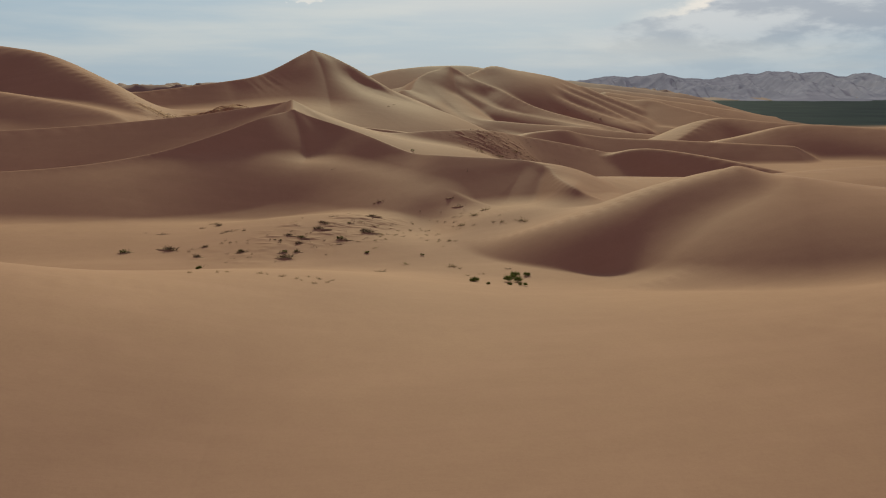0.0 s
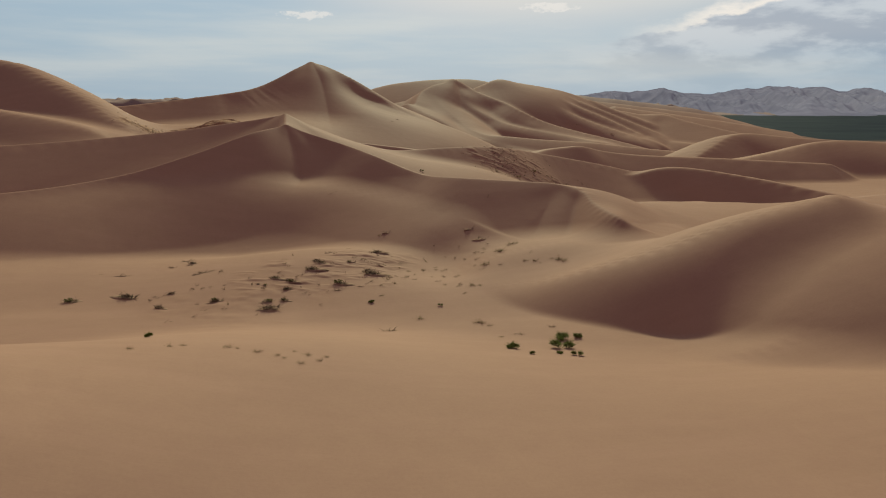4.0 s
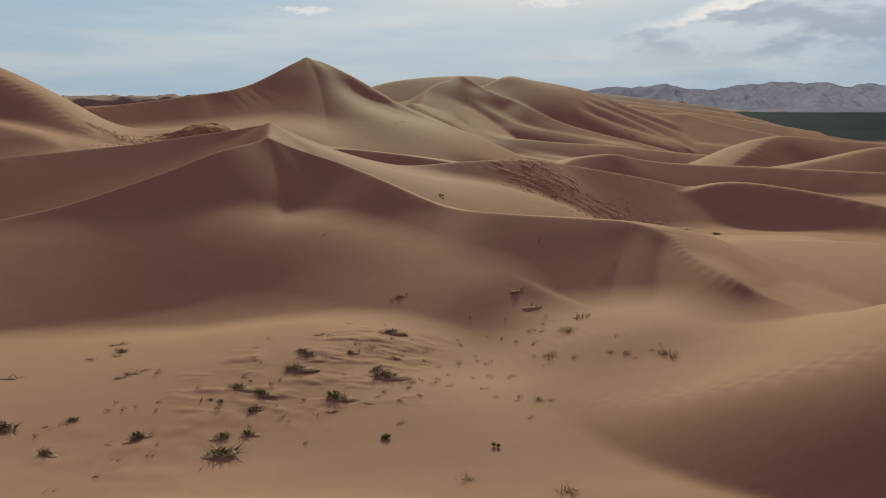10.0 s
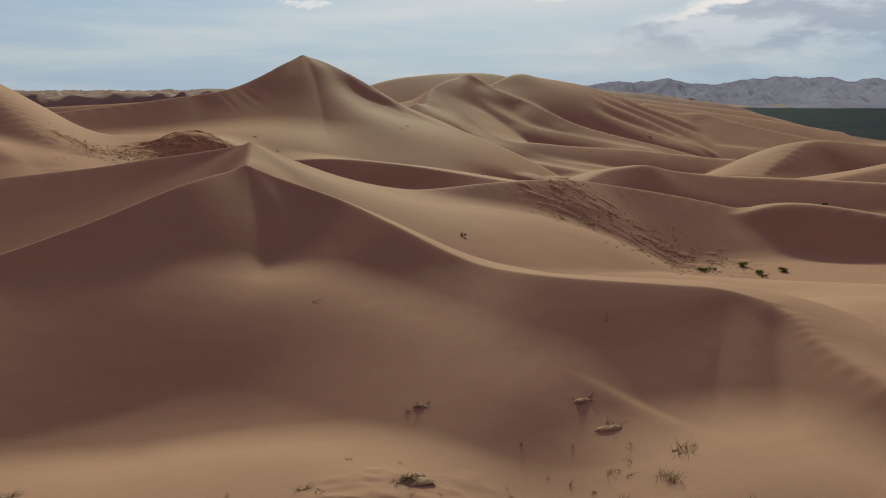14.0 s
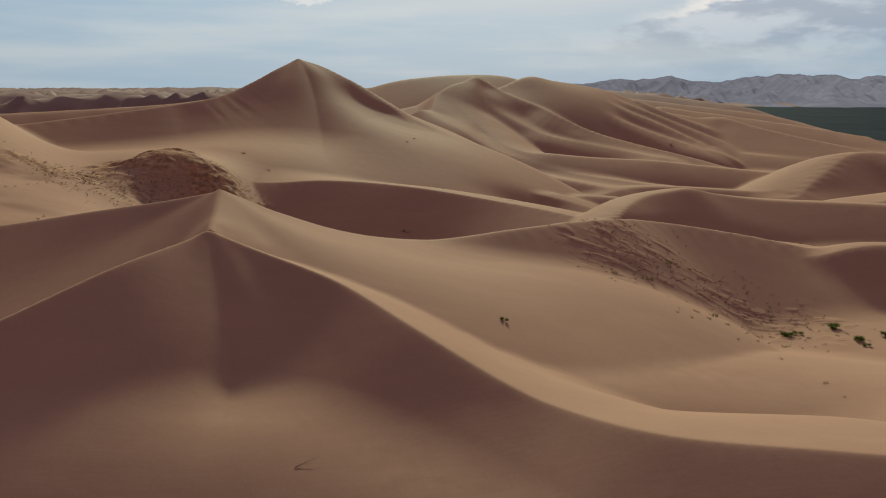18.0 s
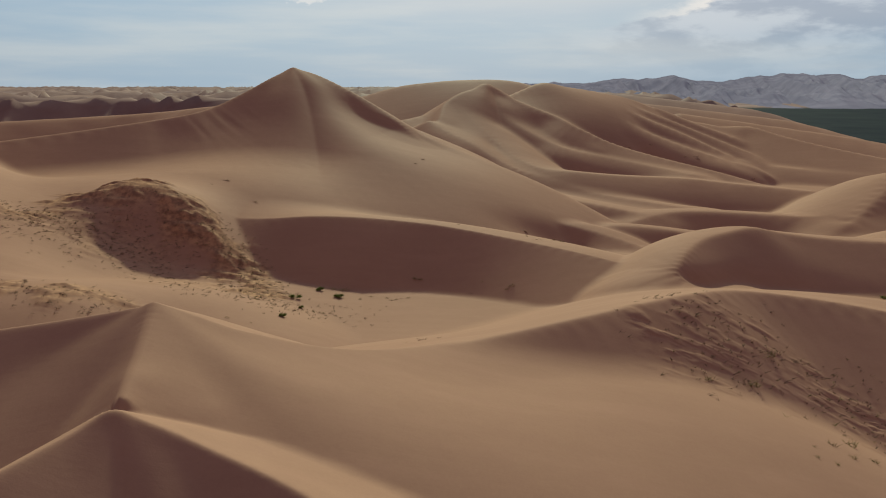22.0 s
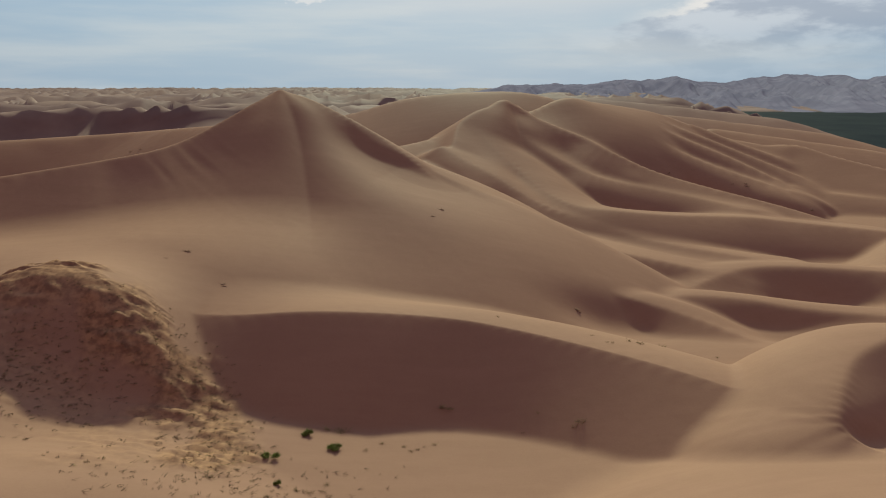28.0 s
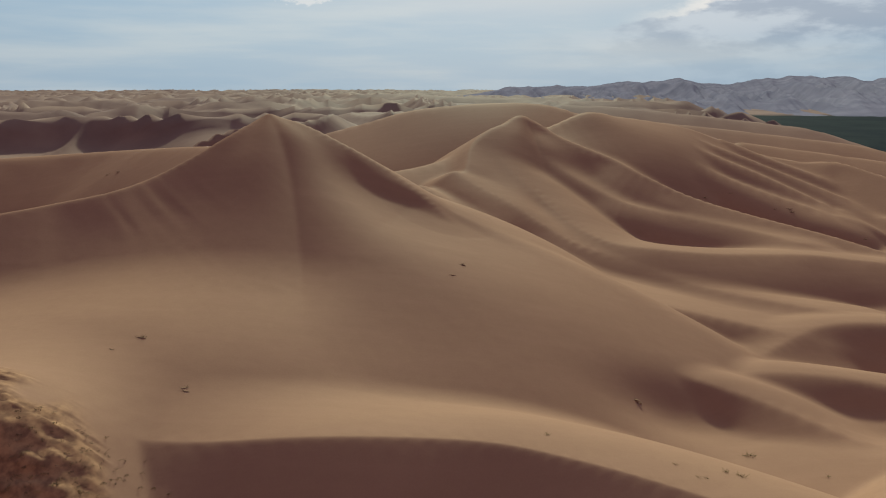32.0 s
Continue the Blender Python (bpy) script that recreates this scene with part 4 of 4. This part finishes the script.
GRASS_FLATS = [(30.4, 134.7, 1.34), (25.6, 131.6, 0.53), (27.9, 133.1, 0.76), (24.8, 130.2, 0.52), (26, 130, 0.62), (38.1, 135.1, 0.69), (30.7, 118.9, 0.6), (30.6, 116.8, 0.33), (30.8, 132.9, 0.66), (28.6, 132, 0.75), (30.9, 124.6, 0.57), (32.9, 131.3, 0.54), (29.6, 128.8, 0.61), (22.4, 139, 1.73), (26.1, 140, 1.77), (29.8, 144, 1.62), (-7, 182.1, 2.12), (-5.5, 182.2, 1.62), (-3.3, 179, 0.6), (-1.8, 180.2, 0.86), (0.6, 178.8, 0.55), (1.2, 179.1, 0.55), (1.9, 179.6, 0.55), (2.8, 180, 0.56), (0.1, 179.6, 0.55), (4.1, 184.8, 1.7), (4.7, 184.7, 0.78), (16.6, 181.4, 1.27)]
GRASS_BASIN = [(15.9, 181, 0.76), (12.9, 183.1, 0.78), (-17.7, 160.4, 0.61), (-18.6, 158.9, 0.59), (-16.9, 158.1, 0.5), (-16.1, 162.7, 0.55), (-14.2, 155.4, 0.56), (-13.7, 162.1, 0.45), (-14.7, 171.7, 0.96), (-14.6, 173.7, 0.77), (-8.6, 172.2, 0.98), (-7.5, 172.2, 0.76), (-6.3, 173.4, 0.67), (-10.4, 170.3, 0.74), (-12.6, 168.1, 0.61), (-11.8, 172.4, 0.54), (24.7, 191.5, 0.99), (25.8, 191.1, 0.9), (33.1, 202, 1.44), (38, 197.3, 0.83), (20.8, 192.2, 0.36), (22.5, 190.3, 0.44), (11.1, 195.7, 0.85), (21.9, 190.4, 0.44)]
GRASS_SPOTS = [GRASS_HOLLOW, GRASS_SLOPE, GRASS_FLATS, GRASS_BASIN]

SHRUBS = [green_shrub(3, "dense dark green shrub growing low on open sand"), green_shrub(4, "broad dark green shrub with uneven crown on sand"), green_shrub(2, "small rounded green shrub standing on bare sand")]
plant(SHRUBS, GREEN_SPOTS, 0.5, 2.1, 0.7)
drop_kinds(SHRUBS)
HUMMOCKS = [hummock(70, 0, "dark hummock of sand and dead roots"), hummock(56, 90, "sand hummock crowned with dull green growth"), hummock(90, 0, "flat windblown hummock matted with dark twigs")]
plant(HUMMOCKS, HUMMOCK_SPOTS, 0.5, 2.4)
drop_kinds(HUMMOCKS)
DEAD = [dry_shrub(26, "dark dead shrub half buried in sand"), dry_shrub(16, "thin dry branches lying on the sand"), dry_shrub(34, "tangled brown dead shrub on a dune slope")]
plant(DEAD, DRY_SPOTS, 0.35, 1.8)
drop_kinds(DEAD)
TUFTS = [grass_tuft(34, 0.4, "sparse yellowish green grass tuft in sand"), grass_tuft(20, 0.34, "thin upright tuft of dry desert grass"), grass_tuft(46, 0.5, "spreading tuft of yellow-green dune grass")]
for zone in GRASS_SPOTS:
    plant(TUFTS, zone, 0.45, 1.6, 0.55)
drop_kinds(TUFTS)


def fallen_stick(x, y, long, turn):
    """A bare stick that lies on the slope, one end raised."""
    z = [float(v) for v in height(np.array([x, x + long * math.cos(turn)]), np.array([y, y + long * math.sin(turn)]))]
    bm = bmesh.new()
    ends = [Vector((0, 0, 0.02)), Vector((0.35 * long * math.cos(turn), 0.35 * long * math.sin(turn), 0.35 * (z[1] - z[0]) + 0.07)), Vector((long * math.cos(turn), long * math.sin(turn), z[1] - z[0] + 0.16))]
    strip(bm, ends, 0.03, turn + 1.57)
    ob = new("fallen_stick", mesh_of("fallen_stick", bm, M_WOOD))
    ob.location = (x, y, z[0])
    return tagged(ob, "bare grey-brown stick lying on the shaded dune slope", "stick")


fallen_stick(STICK_SPOTS[0][0], STICK_SPOTS[0][1], 1.15, 0.25)
fallen_stick(STICK_SPOTS[1][0], STICK_SPOTS[1][1], 0.6, 1.2)


def litter(name, label, line, wide, count, tall):
    """Countless small tufts, clods and roots strewn along a line of rough ground."""
    pts = np.array(line, float)
    bm = bmesh.new()
    spots = []
    for _ in range(count):
        i = rnd.randrange(len(pts) - 1)
        s = rnd.random()
        p = pts[i] * (1 - s) + pts[i + 1] * s
        spots.append((p[0] + rnd.gauss(0, wide), p[1] + rnd.gauss(0, wide)))
    at = np.array(spots)
    z = height(at[:, 0].copy(), at[:, 1].copy())
    for (x, y), h in zip(spots, z):
        base = Vector((x, y, h - 0.02))
        kind = rnd.random()
        if kind < 0.45:
            for _ in range(rnd.randint(3, 7)):
                t = rnd.uniform(0, 6.283)
                strip(bm, bend(base + Vector((rnd.uniform(-0.12, 0.12), rnd.uniform(-0.1, 0.1), 0)), t, rnd.uniform(0.05, 0.6), tall * rnd.uniform(0.4, 1.1), 0.4, 2), 0.014, t + 1.57)
        elif kind < 0.8:
            t = rnd.gauss(0, 0.5)
            for _ in range(rnd.randint(3, 6)):
                strip(bm, bend(base + Vector((rnd.uniform(-0.2, 0.2), rnd.uniform(-0.12, 0.12), 0.03)), t + rnd.gauss(0, 0.4), rnd.uniform(0.9, 1.45), rnd.uniform(0.2, 0.6), 0.1, 2), 0.02, t + 1.57)
        else:
            leaves(bm, base + Vector((0, 0, 0.05)), Vector((0.22, 0.16, 0.14)), 24)
    ob = new(name, mesh_of(name, bm, M_DRY))
    ob.data.materials.append(M_GRASS)
    for k, f in enumerate(ob.data.polygons):
        f.material_index = 1 if (k // 40) % 9 == 0 else 0
    return tagged(ob, label, "scrub", kind="stuff")


litter("scrub_litter", "dry roots, twigs and low scrub on a rough slope", [(-46, 186.5), (-36, 187), (-29, 188), (-23, 188.5), (-18.5, 185), (-16, 179), (-14, 173)], 2.3, 900, 0.3)
litter("scrub_litter", "sparse dark scrub on the shaded sand slope", [(-46, 184), (-36, 184), (-27, 184)], 3.6, 420, 0.26)
litter("scrub_litter", "low scrub and roots along a windward slope", [(22, 141.5), (27, 144.5), (33, 143), (39, 140.5), (45, 140)], 2.8, 380, 0.3)
litter("scrub_litter", "dry grass and roots on a low mound", [(-39, 161), (-31, 161.5), (-26, 158.5), (-22, 156)], 1.8, 220, 0.28)
litter("scrub_litter", "scattered dry grass at the foot of the dune", [(-24, 172), (-16, 170), (-9, 171), (-4, 173)], 2.2, 150, 0.3)
litter("scrub_litter", "small dry stalks scattered over the hollow", [(-14, 78), (-6, 80), (0, 84), (6, 86), (12, 88)], 3.0, 90, 0.3)
litter("scrub_litter", "rough scrub on the flank of the high dune", [(-54, 187), (-47, 186.5), (-42, 189)], 2.2, 140, 0.32)
